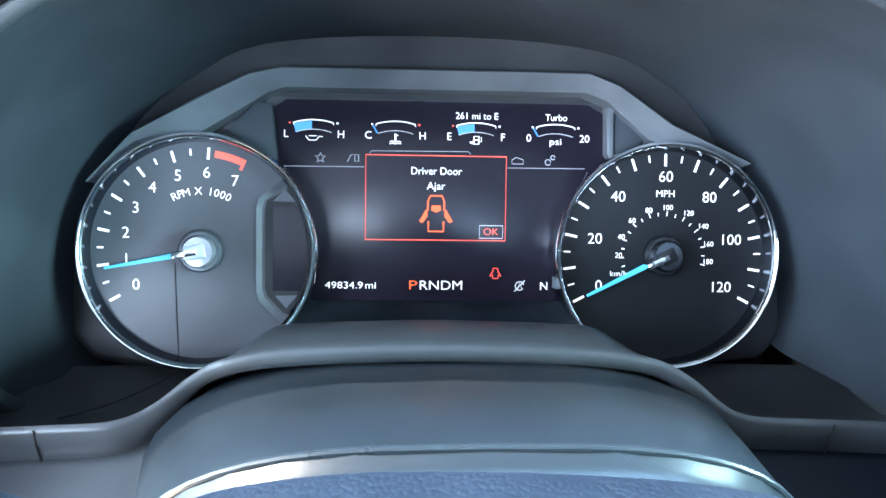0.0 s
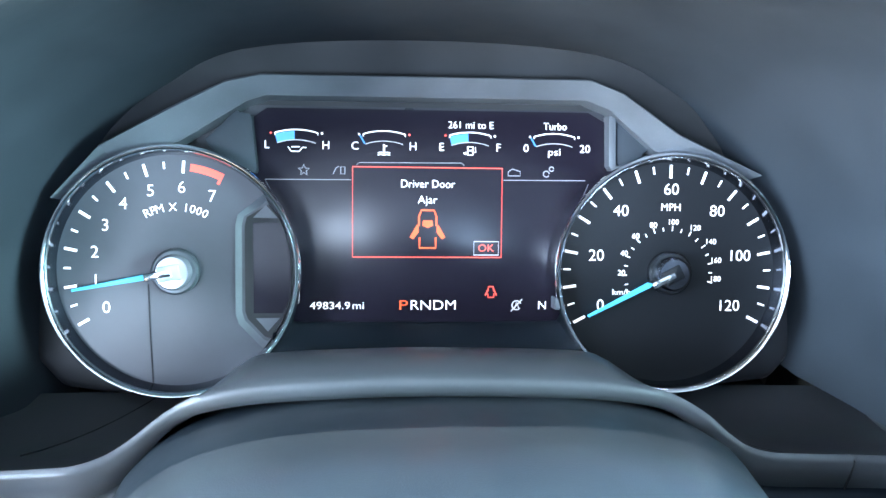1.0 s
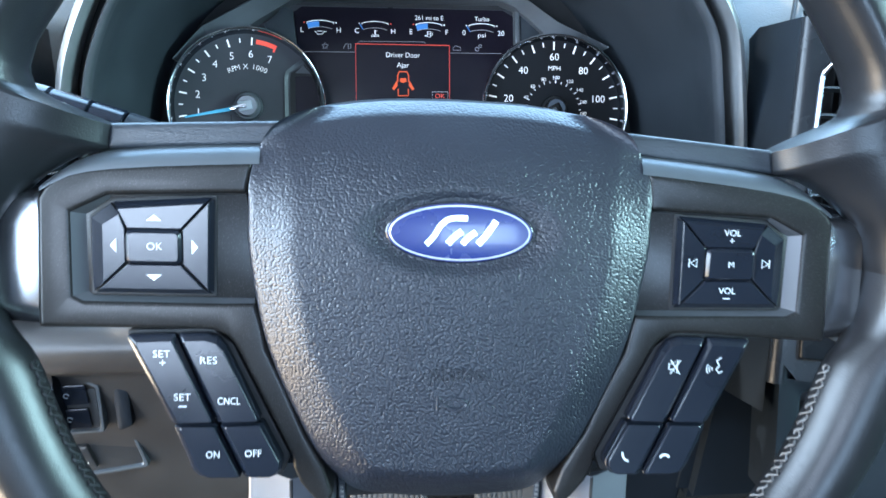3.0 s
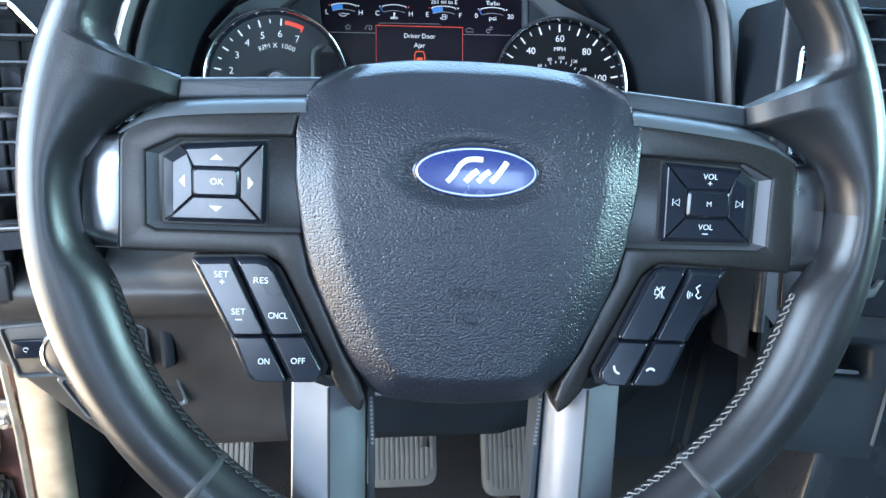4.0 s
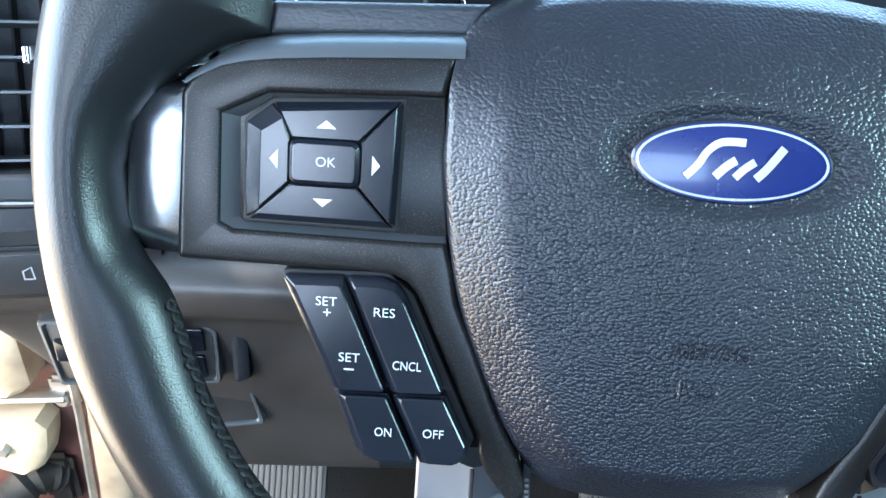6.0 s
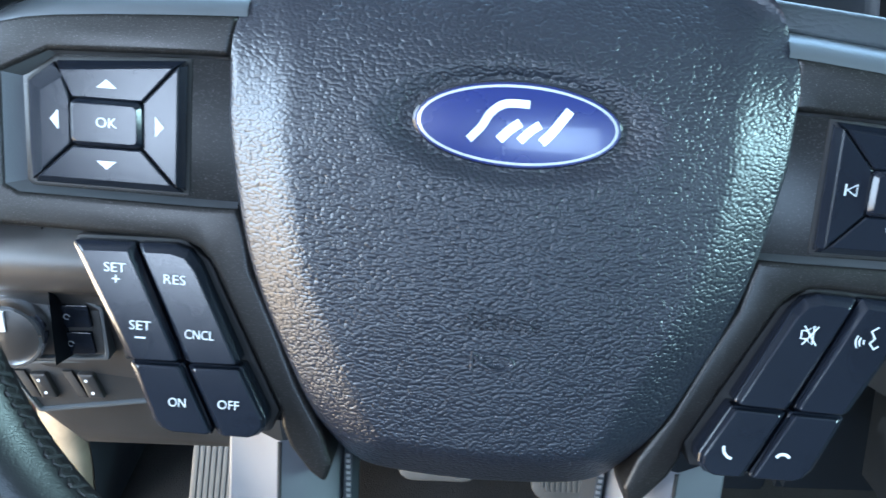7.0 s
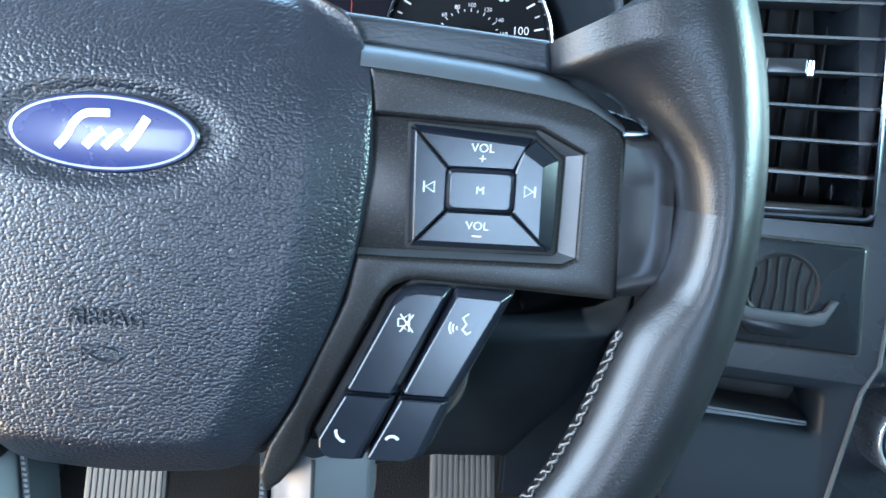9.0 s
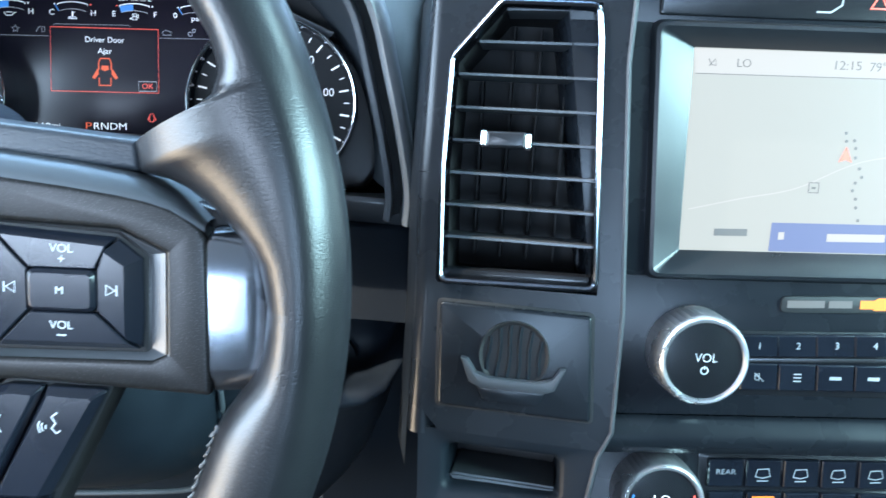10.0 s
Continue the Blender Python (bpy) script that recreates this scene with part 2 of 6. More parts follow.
def mirror(pts, flip):
    return [(-x, y) for x, y in reversed(pts)] if flip else list(pts)


def fillet(pts, r, n=4):
    """Rounds the corners of a closed polygon."""
    out, k = [], len(pts)
    for i in range(k):
        a, b, c = Vector(pts[i - 1]), Vector(pts[i]), Vector(pts[(i + 1) % k])
        u, v = a - b, c - b
        lu, lv = u.length, v.length
        if lu < 1e-9 or lv < 1e-9:
            continue
        u, v = u / lu, v / lv
        ang = math.acos(max(-1, min(1, u.dot(v))))
        if ang > radians(172):
            out.append(tuple(b))
            continue
        cut = min(r / math.tan(ang / 2), lu * 0.45, lv * 0.45)
        p, q = b + u * cut, b + v * cut
        for j in range(n + 1):
            t = j / n
            out.append(tuple(p * (1 - t) ** 2 + b * 2 * t * (1 - t) + q * t ** 2))
    return out


def inset(pts, d):
    """Moves a counter-clockwise closed outline inwards by d."""
    out, k = [], len(pts)
    for i in range(k):
        a, b, c = Vector(pts[i - 1]), Vector(pts[i]), Vector(pts[(i + 1) % k])
        e, f = (b - a), (c - b)
        if e.length < 1e-9 or f.length < 1e-9:
            out.append(tuple(b))
            continue
        e, f = e.normalized(), f.normalized()
        n1, n2 = Vector((-e.y, e.x)), Vector((-f.y, f.x))
        m = n1 + n2
        m = n1 if m.length < 1e-6 else m.normalized()
        out.append(tuple(b + m * d / max(0.35, m.dot(n1))))
    return out


def ccw(pts):
    s = sum(pts[i - 1][0] * pts[i][1] - pts[i][0] * pts[i - 1][1] for i in range(len(pts)))
    return list(pts) if s > 0 else list(reversed(pts))


def loft(rings, closed=True, cap0=True, cap1=True, bm=None):
    bm = bm or bmesh.new()
    rows = [[bm.verts.new(p) for p in ring] for ring in rings]
    n = len(rows[0])
    for a, b in zip(rows, rows[1:]):
        for i in range(n if closed else n - 1):
            j = (i + 1) % n
            bm.faces.new((a[i], a[j], b[j], b[i]))
    if closed and cap0:
        bm.faces.new(list(reversed(rows[0])))
    if closed and cap1:
        bm.faces.new(rows[-1])
    return bm


def rounded(o, r, d):
    """The outline moved in by d, its corners rounded to what is left of r."""
    q = inset(o, d) if d else o
    return fillet(q, max(r - d * 0.8, r * 0.3, 0.0002)) if r else q


def plate(pts, z0, z1, chamfer=0.0006, r=0.0, bm=None, steps=2):
    """A plate of the given outline between two heights, with rounded corners and a rolled upper edge."""
    o = ccw(pts)
    rings = [[(x, y, z0) for x, y in rounded(o, r, 0)]]
    for k in range(steps + 1):
        a = k / steps * math.pi / 2
        rings.append([(x, y, z1 - chamfer * (1 - math.sin(a))) for x, y in rounded(o, r, chamfer * (1 - math.cos(a)))])
    return loft(rings, bm=bm)


def dish(pts, z0, z1, edge, drop, r=0.0, bm=None):
    """A key cap: steep rim, then a face that slopes in by `edge` and up by `drop`."""
    o = ccw(pts)
    rings = [[(x, y, z) for x, y in rounded(o, r, d)] for d, z in ((0, z0), (0, z1 - drop), (edge * 0.2, z1 - drop * 0.6), (edge * 0.85, z1 - drop * 0.06), (edge, z1))]
    return loft(rings, bm=bm)


def frame_bar(outer, inner, zo, zi, back, bm=None):
    """A frame between two outlines of the same count: face from outer (zo) to inner (zi), walls down to back."""
    rings = [[(x, y, back) for x, y in outer], [(x, y, zo) for x, y in outer], [(x, y, zi) for x, y in inner], [(x, y, back) for x, y in inner]]
    return loft(rings, cap0=False, cap1=False, bm=bm)


def lathe(profile, n=64, centre=(0, 0), bm=None, a0=0.0, a1=360.0):
    full = abs(a1 - a0) >= 359.9
    bm = bm or bmesh.new()
    cols = []
    for i in range(n if full else n + 1):
        a = radians(a0 + (a1 - a0) * i / n)
        cols.append([(centre[0] + r * math.cos(a), centre[1] + r * math.sin(a), z) for r, z in profile])
    rows = [[c[k] for c in cols] for k in range(len(profile))]
    return loft(rings=rows, closed=full, cap0=False, cap1=False, bm=bm)


def disc(r, z, n=48, centre=(0, 0), bm=None):
    bm = bm or bmesh.new()
    bm.faces.new([bm.verts.new((centre[0] + r * math.cos(2 * math.pi * i / n), centre[1] + r * math.sin(2 * math.pi * i / n), z)) for i in range(n)])
    return bm


def tube(path, radius, n=10, bm=None, cap=True, flat=1.0):
    bm = bm or bmesh.new()
    pts = [Vector(p) for p in path]
    rings, up = [], Vector((0, 0, 1))
    for i, p in enumerate(pts):
        d = (pts[min(i + 1, len(pts) - 1)] - pts[max(i - 1, 0)]).normalized()
        side = d.cross(up)
        side = Vector((1, 0, 0)) if side.length < 1e-4 else side.normalized()
        nor = side.cross(d)
        r = radius(i / (len(pts) - 1)) if callable(radius) else radius
        rings.append([tuple(p + side * r * math.cos(2 * math.pi * k / n) + nor * r * flat * math.sin(2 * math.pi * k / n)) for k in range(n)])
    return loft(rings, cap0=cap, cap1=cap, bm=bm)


def smooth(pts, n=8, closed=False):
    """A Catmull-Rom curve through points of any dimension."""
    out, k = [], len(pts)
    v = [Vector(p) for p in pts]
    for i in range(k if closed else k - 1):
        if closed:
            p0, p1, p2, p3 = v[i - 1], v[i], v[(i + 1) % k], v[(i + 2) % k]
        else:
            p0, p1, p2, p3 = v[max(i - 1, 0)], v[i], v[i + 1], v[min(i + 2, k - 1)]
        for j in range(n):
            t = j / n
            out.append(tuple(0.5 * ((2 * p1) + (p2 - p0) * t + (2 * p0 - 5 * p1 + 4 * p2 - p3) * t * t + (3 * p1 - p0 - 3 * p2 + p3) * t ** 3)))
    if not closed:
        out.append(tuple(v[-1]))
    return out


def box(x0, x1, y0, y1, z0, z1, bevel=0.002, bm=None):
    b = bmesh.new()
    bmesh.ops.create_cube(b, size=1)
    for v in b.verts:
        v.co = Vector(((x0 + x1) / 2 + v.co.x * (x1 - x0), (y0 + y1) / 2 + v.co.y * (y1 - y0), (z0 + z1) / 2 + v.co.z * (z1 - z0)))
    if bevel:
        bmesh.ops.bevel(b, geom=b.edges[:], offset=bevel, segments=2, affect="EDGES")
    if bm:
        me = bpy.data.meshes.new("tmp")
        b.to_mesh(me)
        bm.from_mesh(me)
        bpy.data.meshes.remove(me)
        b.free()
        return bm
    return b


def text(s, size, mat, parent, u, v, w, width=None, turn=0.0, name="lettering", slant=0.0, relief=0.00008, label=""):
    """Letters centred on (u, v), cap height about 0.7 of size; width in metres squeezes the line."""
    cu = bpy.data.curves.new(name, "FONT")
    cu.body, cu.size, cu.align_x, cu.align_y, cu.extrude, cu.resolution_u, cu.shear = s, size, "CENTER", "CENTER", relief, 3, slant
    cu.offset = -0.009 * size
    tmp = new("tmp", cu)
    me = bpy.data.meshes.new_from_object(tmp.evaluated_get(bpy.context.evaluated_depsgraph_get()))
    bpy.data.objects.remove(tmp)
    bpy.data.curves.remove(cu)
    xs = [q.co.x for q in me.vertices]
    k = width / (max(xs) - min(xs)) if width else 1.0
    me.transform(pose(u, v, w, 0, 0, turn) @ Matrix.Diagonal((k, 1, 1, 1)))
    me.name = name
    me.materials.clear()
    me.materials.append(mat)
    ob = new(name, me)
    ob.parent = parent
    if label:
        tagged(ob, label)
    return ob


def stroke(pts, width, z, bm=None, thick=0.00012, closed=False):
    """A flat line drawn on a face, as a thin bar along the points."""
    bm = bm or bmesh.new()
    p = [Vector(q) for q in pts]
    k = len(p)
    left, right = [], []
    for i in range(k):
        a = p[i - 1] if (i or closed) else p[i]
        b = p[(i + 1) % k] if (i < k - 1 or closed) else p[i]
        d = (b - a).normalized()
        n = Vector((-d.y, d.x)) * width / 2
        left.append(p[i] + n)
        right.append(p[i] - n)
    rings = []
    for pair in (left, right):
        rings.append([(q.x, q.y, z) for q in pair])
    la, ra = [bm.verts.new((q.x, q.y, z + thick)) for q in left], [bm.verts.new((q.x, q.y, z + thick)) for q in right]
    for i in range(k if closed else k - 1):
        j = (i + 1) % k
        bm.faces.new((la[i], ra[i], ra[j], la[j]))
    return bm


def poly(pts, z, bm=None):
    bm = bm or bmesh.new()
    bm.faces.new([bm.verts.new((x, y, z)) for x, y in ccw(pts)])
    return bm


def arc(cx, cy, r, a0, a1, n=12):
    return [(cx + r * math.cos(radians(a0 + (a1 - a0) * i / n)), cy + r * math.sin(radians(a0 + (a1 - a0) * i / n))) for i in range(n + 1)]


def ease(a, b, x):
    """Smooth step from 0 at a to 1 at b."""
    t = min(1.0, max(0.0, (x - a) / (b - a)))
    return t * t * (3 - 2 * t)


# ---- steering wheel ----
WHEEL = facing(0.0, 0.04, 0.69, 17.9, -2.0, -1.0)
wheel = thing("steering_wheel", WHEEL, "black leather steering wheel with silver-trimmed spokes and switches", "steering wheel")
RIM_C = (0.0, -0.004)
RIM_R, RIM_A, RIM_B, RIM_W = 0.1824, 0.0132, 0.0175, -0.004


INNER = ((90, 0.1705), (147, 0.1703), (153, 0.1713), (156.4, 0.1698), (158.3, 0.1645), (158.9, 0.1530), (159.0, 0.1362), (162.6, 0.1350), (165, 0.1452), (168, 0.1532), (171.4, 0.1600), (175, 0.1678), (180, 0.1704), (186, 0.1700), (188, 0.1678), (190, 0.1646), (192.5, 0.1614), (195, 0.1598), (200, 0.1597), (215, 0.1615), (230, 0.1625), (250, 0.1650), (270, 0.1665))


def inner_radius(a):
    """Inner edge of the leather: a web runs out to the strip over each spoke, and the grips below are thick."""
    a = a % 360
    a = 180 - a if a < 90 else (540 - a if a > 270 else a)
    for (p, r), (q, t) in zip(INNER, INNER[1:]):
        if p <= a <= q:
            return r + (t - r) * (a - p) / (q - p)
    return INNER[0][1]


def rim_ring(a, grow=0.0, n=32):
    """The cross-section of the rim at an angle."""
    c, d = math.cos(radians(a)), math.sin(radians(a))
    sag_x = 0.0075 if c > 0 else 0.0
    lean = 0.0 if d < 0 else 1.0
    out = []
    web = min(1.0, max(0.0, (0.165 - inner_radius(a)) / 0.028)) * lean
    for k in range(n):
        t = 2 * math.pi * k / n
        x, y = math.cos(t), math.sin(t)
        reach = RIM_R - inner_radius(a)
        if d < 0 and y < 0:
            reach += (RIM_A - reach) * min(1.0, -1.6 * y)
        ra = (reach if x < 0 else RIM_A) + grow
        r = RIM_R + ra * x * (1 - 0.06 * y)
        w = RIM_W + (RIM_B + grow) * y * (1 - 0.10 * x) * (1 if y > 0 else 0.7)
        if x < 0:
            w -= 0.0085 * web * x * x
        # the web on the side of the volume keys droops with its spoke
        drop = sag_x * web * x * x * 0.35 if x < 0 else 0.0
        out.append((RIM_C[0] + r * c, RIM_C[1] + r * d - drop, w))
    return out


STEPS = [a * 2.25 for a in range(160)]
for a in (153, 154, 155, 156, 156.8, 157.4, 158.0, 158.3, 158.6, 158.8, 159.0, 159.4, 160, 161, 162, 162.6, 163.4, 164.4, 165.6, 167, 168.4, 170, 172, 188.5, 189.5, 190.2, 191, 192, 193, 194):
    STEPS += [a, (540 - a) % 360]
STEPS = sorted(set(STEPS))
part("rim", loft([rim_ring(a) for a in STEPS] + [rim_ring(360)], cap0=False, cap1=False), RIM_LEATHER, wheel, "smooth black leather rim, worn shiny", 60)
for a in (228, 312):
    bm = loft([rim_ring(a - 0.55, 0.00005), rim_ring(a - 0.3, 0.0004), rim_ring(a + 0.3, 0.0004), rim_ring(a + 0.55, 0.00005)], cap0=False, cap1=False)
    part("leather_seam", bm, THREAD_DARK, wheel)


rng = random.Random(7)


SEAM_W = 0.0035


def seam_r(a):
    """Radius of the seam on the rim's inner side."""
    y = SEAM_W / RIM_B
    return RIM_R - (RIM_R - inner_radius(a)) * math.sqrt(1 - y * y) * (1 - 0.06 * y) - 0.0002


def stitch_row(a0, a1, turns, thick, fray):
    """Two uneven threads twisted round each other along the inner side of the rim."""
    bm = bmesh.new()
    for phase in (0.0, math.pi):
        p = []
        for i in range(turns * 8 + 1):
            q = i / 8
            ang = radians(a0 + (a1 - a0) * q / turns)
            turn = 2 * math.pi * q + phase + 0.5 * math.sin(q * 0.9)
            amp = 0.0021 + 0.0006 * math.sin(q * 1.7 + phase) + rng.uniform(-fray, fray)
            r = seam_r(a0 + (a1 - a0) * q / turns) + 0.0005 * math.cos(turn)
            p.append((RIM_C[0] + r * math.cos(ang), RIM_C[1] + r * math.sin(ang), RIM_W + SEAM_W + amp * math.sin(turn)))
        tube(p, lambda t: thick * (1 + 0.25 * math.sin(t * 211)), 5, bm)
    for i in range(turns if fray > 0.0003 else 0):
        # loose fibres
        deg = a0 + (a1 - a0) * rng.random()
        ang, r = radians(deg), seam_r(deg) - 0.0003
        c, d = math.cos(ang), math.sin(ang)
        w = RIM_W + SEAM_W + rng.uniform(-0.001, 0.001)
        tube([(r * c + RIM_C[0], r * d + RIM_C[1], w), ((r - 0.0008) * c + RIM_C[0], (r - 0.0008) * d + RIM_C[1], w + rng.uniform(-0.0012, 0.0012))], 0.00008, 4, bm)
    return bm


part("rim_stitching", stitch_row(194, 262, 25, 0.00056, 0.0003), THREAD_DARK, wheel, "dark cross stitching along the inner rim")
part("rim_stitching", stitch_row(346, 278, 26, 0.00042, 0.0005), THREAD, wheel, "frayed grey cross stitching along the inner rim")
for a0, a1 in ((195, 262), (278, 345)):
    rows = []
    for a in range(a0, a1 + 1, 2):
        c, d, r = math.cos(radians(a)), math.sin(radians(a)), seam_r(a)
        rows.append([(RIM_C[0] + (r - 0.0001) * c, RIM_C[1] + (r - 0.0001) * d, RIM_W + SEAM_W - 0.0005), (RIM_C[0] + r * c, RIM_C[1] + r * d, RIM_W + SEAM_W + 0.0006)])
    part("seam_groove", loft(rows, closed=False), GAP, wheel)


def half(points):
    right = smooth(points, 8)
    return ccw(right + [(-x, y) for x, y in reversed(right[1:-1])])


# airbag cover: rings from the back edge to the middle of the face
PAD = half(mm([(0, 58.9), (28, 58.1), (49, 55.2), (61, 51.4), (68.8, 46.4), (73.6, 38.6), (76.3, 28), (77.0, 14), (76.6, -2), (70, -37), (55, -72.5), (46, -89.5), (35.5, -98.2), (18, -100.8), (0, -101.6)]))


def pad_face(x, y):
    """Height of the cover's face over the wheel plane."""
    w = 0.0078 + 0.0035 * (1 - ((y + 0.035) / 0.07) ** 2) - 0.0030 * (x / 0.06) ** 2
    if y > 0.004:
        w -= 5.2 * (y - 0.004) ** 2
    e = math.hypot((x - 0.0015) / 0.0275, (y - 0.0097) / 0.0115)
    if e < 1.45:
        w -= 0.0026 * min(1.0, max(0.0, (1.45 - e) / 0.38)) ** 1.3
    return w


def pad_ring(g, s):
    """A ring of the cover's flank: s runs from the edge (0) to the face (1), g is its share of the rise."""
    out = []
    for (x, y), (p, q) in zip(PAD, inset(PAD, 0.0185)):
        k = s * (1 - 0.66 * ease(0.024, 0.053, y))
        x, y = x + (p - x) * k, y + (q - y) * k
        up = ease(0.018, 0.050, y)
        low = 0.0010 * (1 - up) + (pad_face(x, y) - 0.0035) * up
        low = max(low, -0.0045 - 0.0100 * ease(0.066, 0.040, abs(x))) - 0.0070 * ease(0.070, 0.096, -y)
        out.append((x, y, low + (pad_face(x, y) - low) * g))
    return out


rings = []
for d, w in ((-0.0022, -0.058), (-0.0016, -0.040), (-0.0010, -0.028), (-0.0004, -0.020)):
    rings.append([(x, y + (0.0015 if y > 0 else 0) * (-d / 0.0022) * 0.3, w) for x, y in inset(PAD, d)])
for g, s in ((-0.35, 0.0), (0.0, 0.05), (0.13, 0.13), (0.42, 0.36), (0.70, 0.60), (0.90, 0.80), (0.98, 0.92), (1.0, 1.0)):
    rings.append(pad_ring(g, s))
FACE = [(x, y) for x, y, w in pad_ring(1.0, 1.07)]
C0 = (0.0015, 0.0097)
for k in range(44):
    s = 1 - (k / 44) ** 0.9
    rings.append([(C0[0] + (x - C0[0]) * s, C0[1] + (y - C0[1]) * s, pad_face(C0[0] + (x - C0[0]) * s, C0[1] + (y - C0[1]) * s)) for x, y in FACE])
cover = part("airbag_cover", loft(rings), LEATHER, wheel, "grained black vinyl airbag cover with bright side facets", 60)
text("AIRBAG", 0.0075, LEATHER, cover, 0.0022, -0.0440, pad_face(0.002, -0.044) - 0.0001, width=0.0225, relief=0.0007, name="embossed_lettering")
HZ = pad_face(0, -0.055)
bm = tube([(x, y, HZ) for x, y in mm(smooth([(-4.6, -56.6), (-1.0, -53.6), (4.0, -53.8), (6.2, -55.6), (3.6, -57.6), (-1.0, -57.0), (-4.6, -54.0)], 5))], 0.0007, 6)
tube([(-0.0052, -0.0580, HZ), (-0.0052, -0.0524, HZ)], 0.0005, 6, bm)
part("embossed_horn_sign", bm, LEATHER, cover)


def ellipse(cx, cy, a, b, n=72):
    return [(cx + a * math.cos(2 * math.pi * i / n), cy + b * math.sin(2 * math.pi * i / n)) for i in range(n)]


EC, EW = (0.0015, 0.0097), pad_face(0.0015, 0.0097) + 0.0003
emblem = part("emblem", loft([[(x, y, EW - 0.002) for x, y in ellipse(*EC, 0.0276, 0.01145)], [(x, y, EW + 0.0008) for x, y in ellipse(*EC, 0.0276, 0.01145)], [(x, y, EW + 0.0013) for x, y in ellipse(*EC, 0.0270, 0.01085)]], cap1=False), BLACK, wheel, "glossy blue oval emblem with a silver border")
part("emblem_field", loft([[(x, y, EW + 0.0012 + h) for x, y in ellipse(*EC, 0.0272 * s, 0.01105 * s)] for s, h in ((1, 0), (0.8, 0.0003), (0.5, 0.0006), (0.2, 0.0008))]), EMBLEM_BLUE, emblem, "deep blue lacquered oval")
part("emblem_border", frame_bar(ellipse(*EC, 0.0264, 0.01040), ellipse(*EC, 0.0257, 0.00975), EW + 0.00140, EW + 0.00150, EW + 0.0010), SILVER, emblem, "thin silver border line")
# the silver mark is drawn as plain swept bands
for pts, wd in ((((-12.6, -4.4), (-9.6, -1.0), (-7.2, 3.0), (-3.6, 5.4), (2.6, 5.6)), 2.1), (((-4.6, -4.0), (-2.0, -1.2), (0.6, 0.8)), 2.4), (((0.8, -4.0), (3.2, -1.4), (5.8, 0.6)), 2.2), (((6.6, -4.0), (9.4, -0.8), (13.2, 4.8)), 2.4)):
    part("emblem_mark", stroke([(EC[0] + x * 0.001, EC[1] + y * 0.001) for x, y in smooth(pts, 6)], wd * 0.001, EW + 0.0021), SILVER, emblem, "plain silver band")


def lift(y):
    """The slanted switch tips up towards its lower end."""
    return 0.075 * (-0.0340 - y)


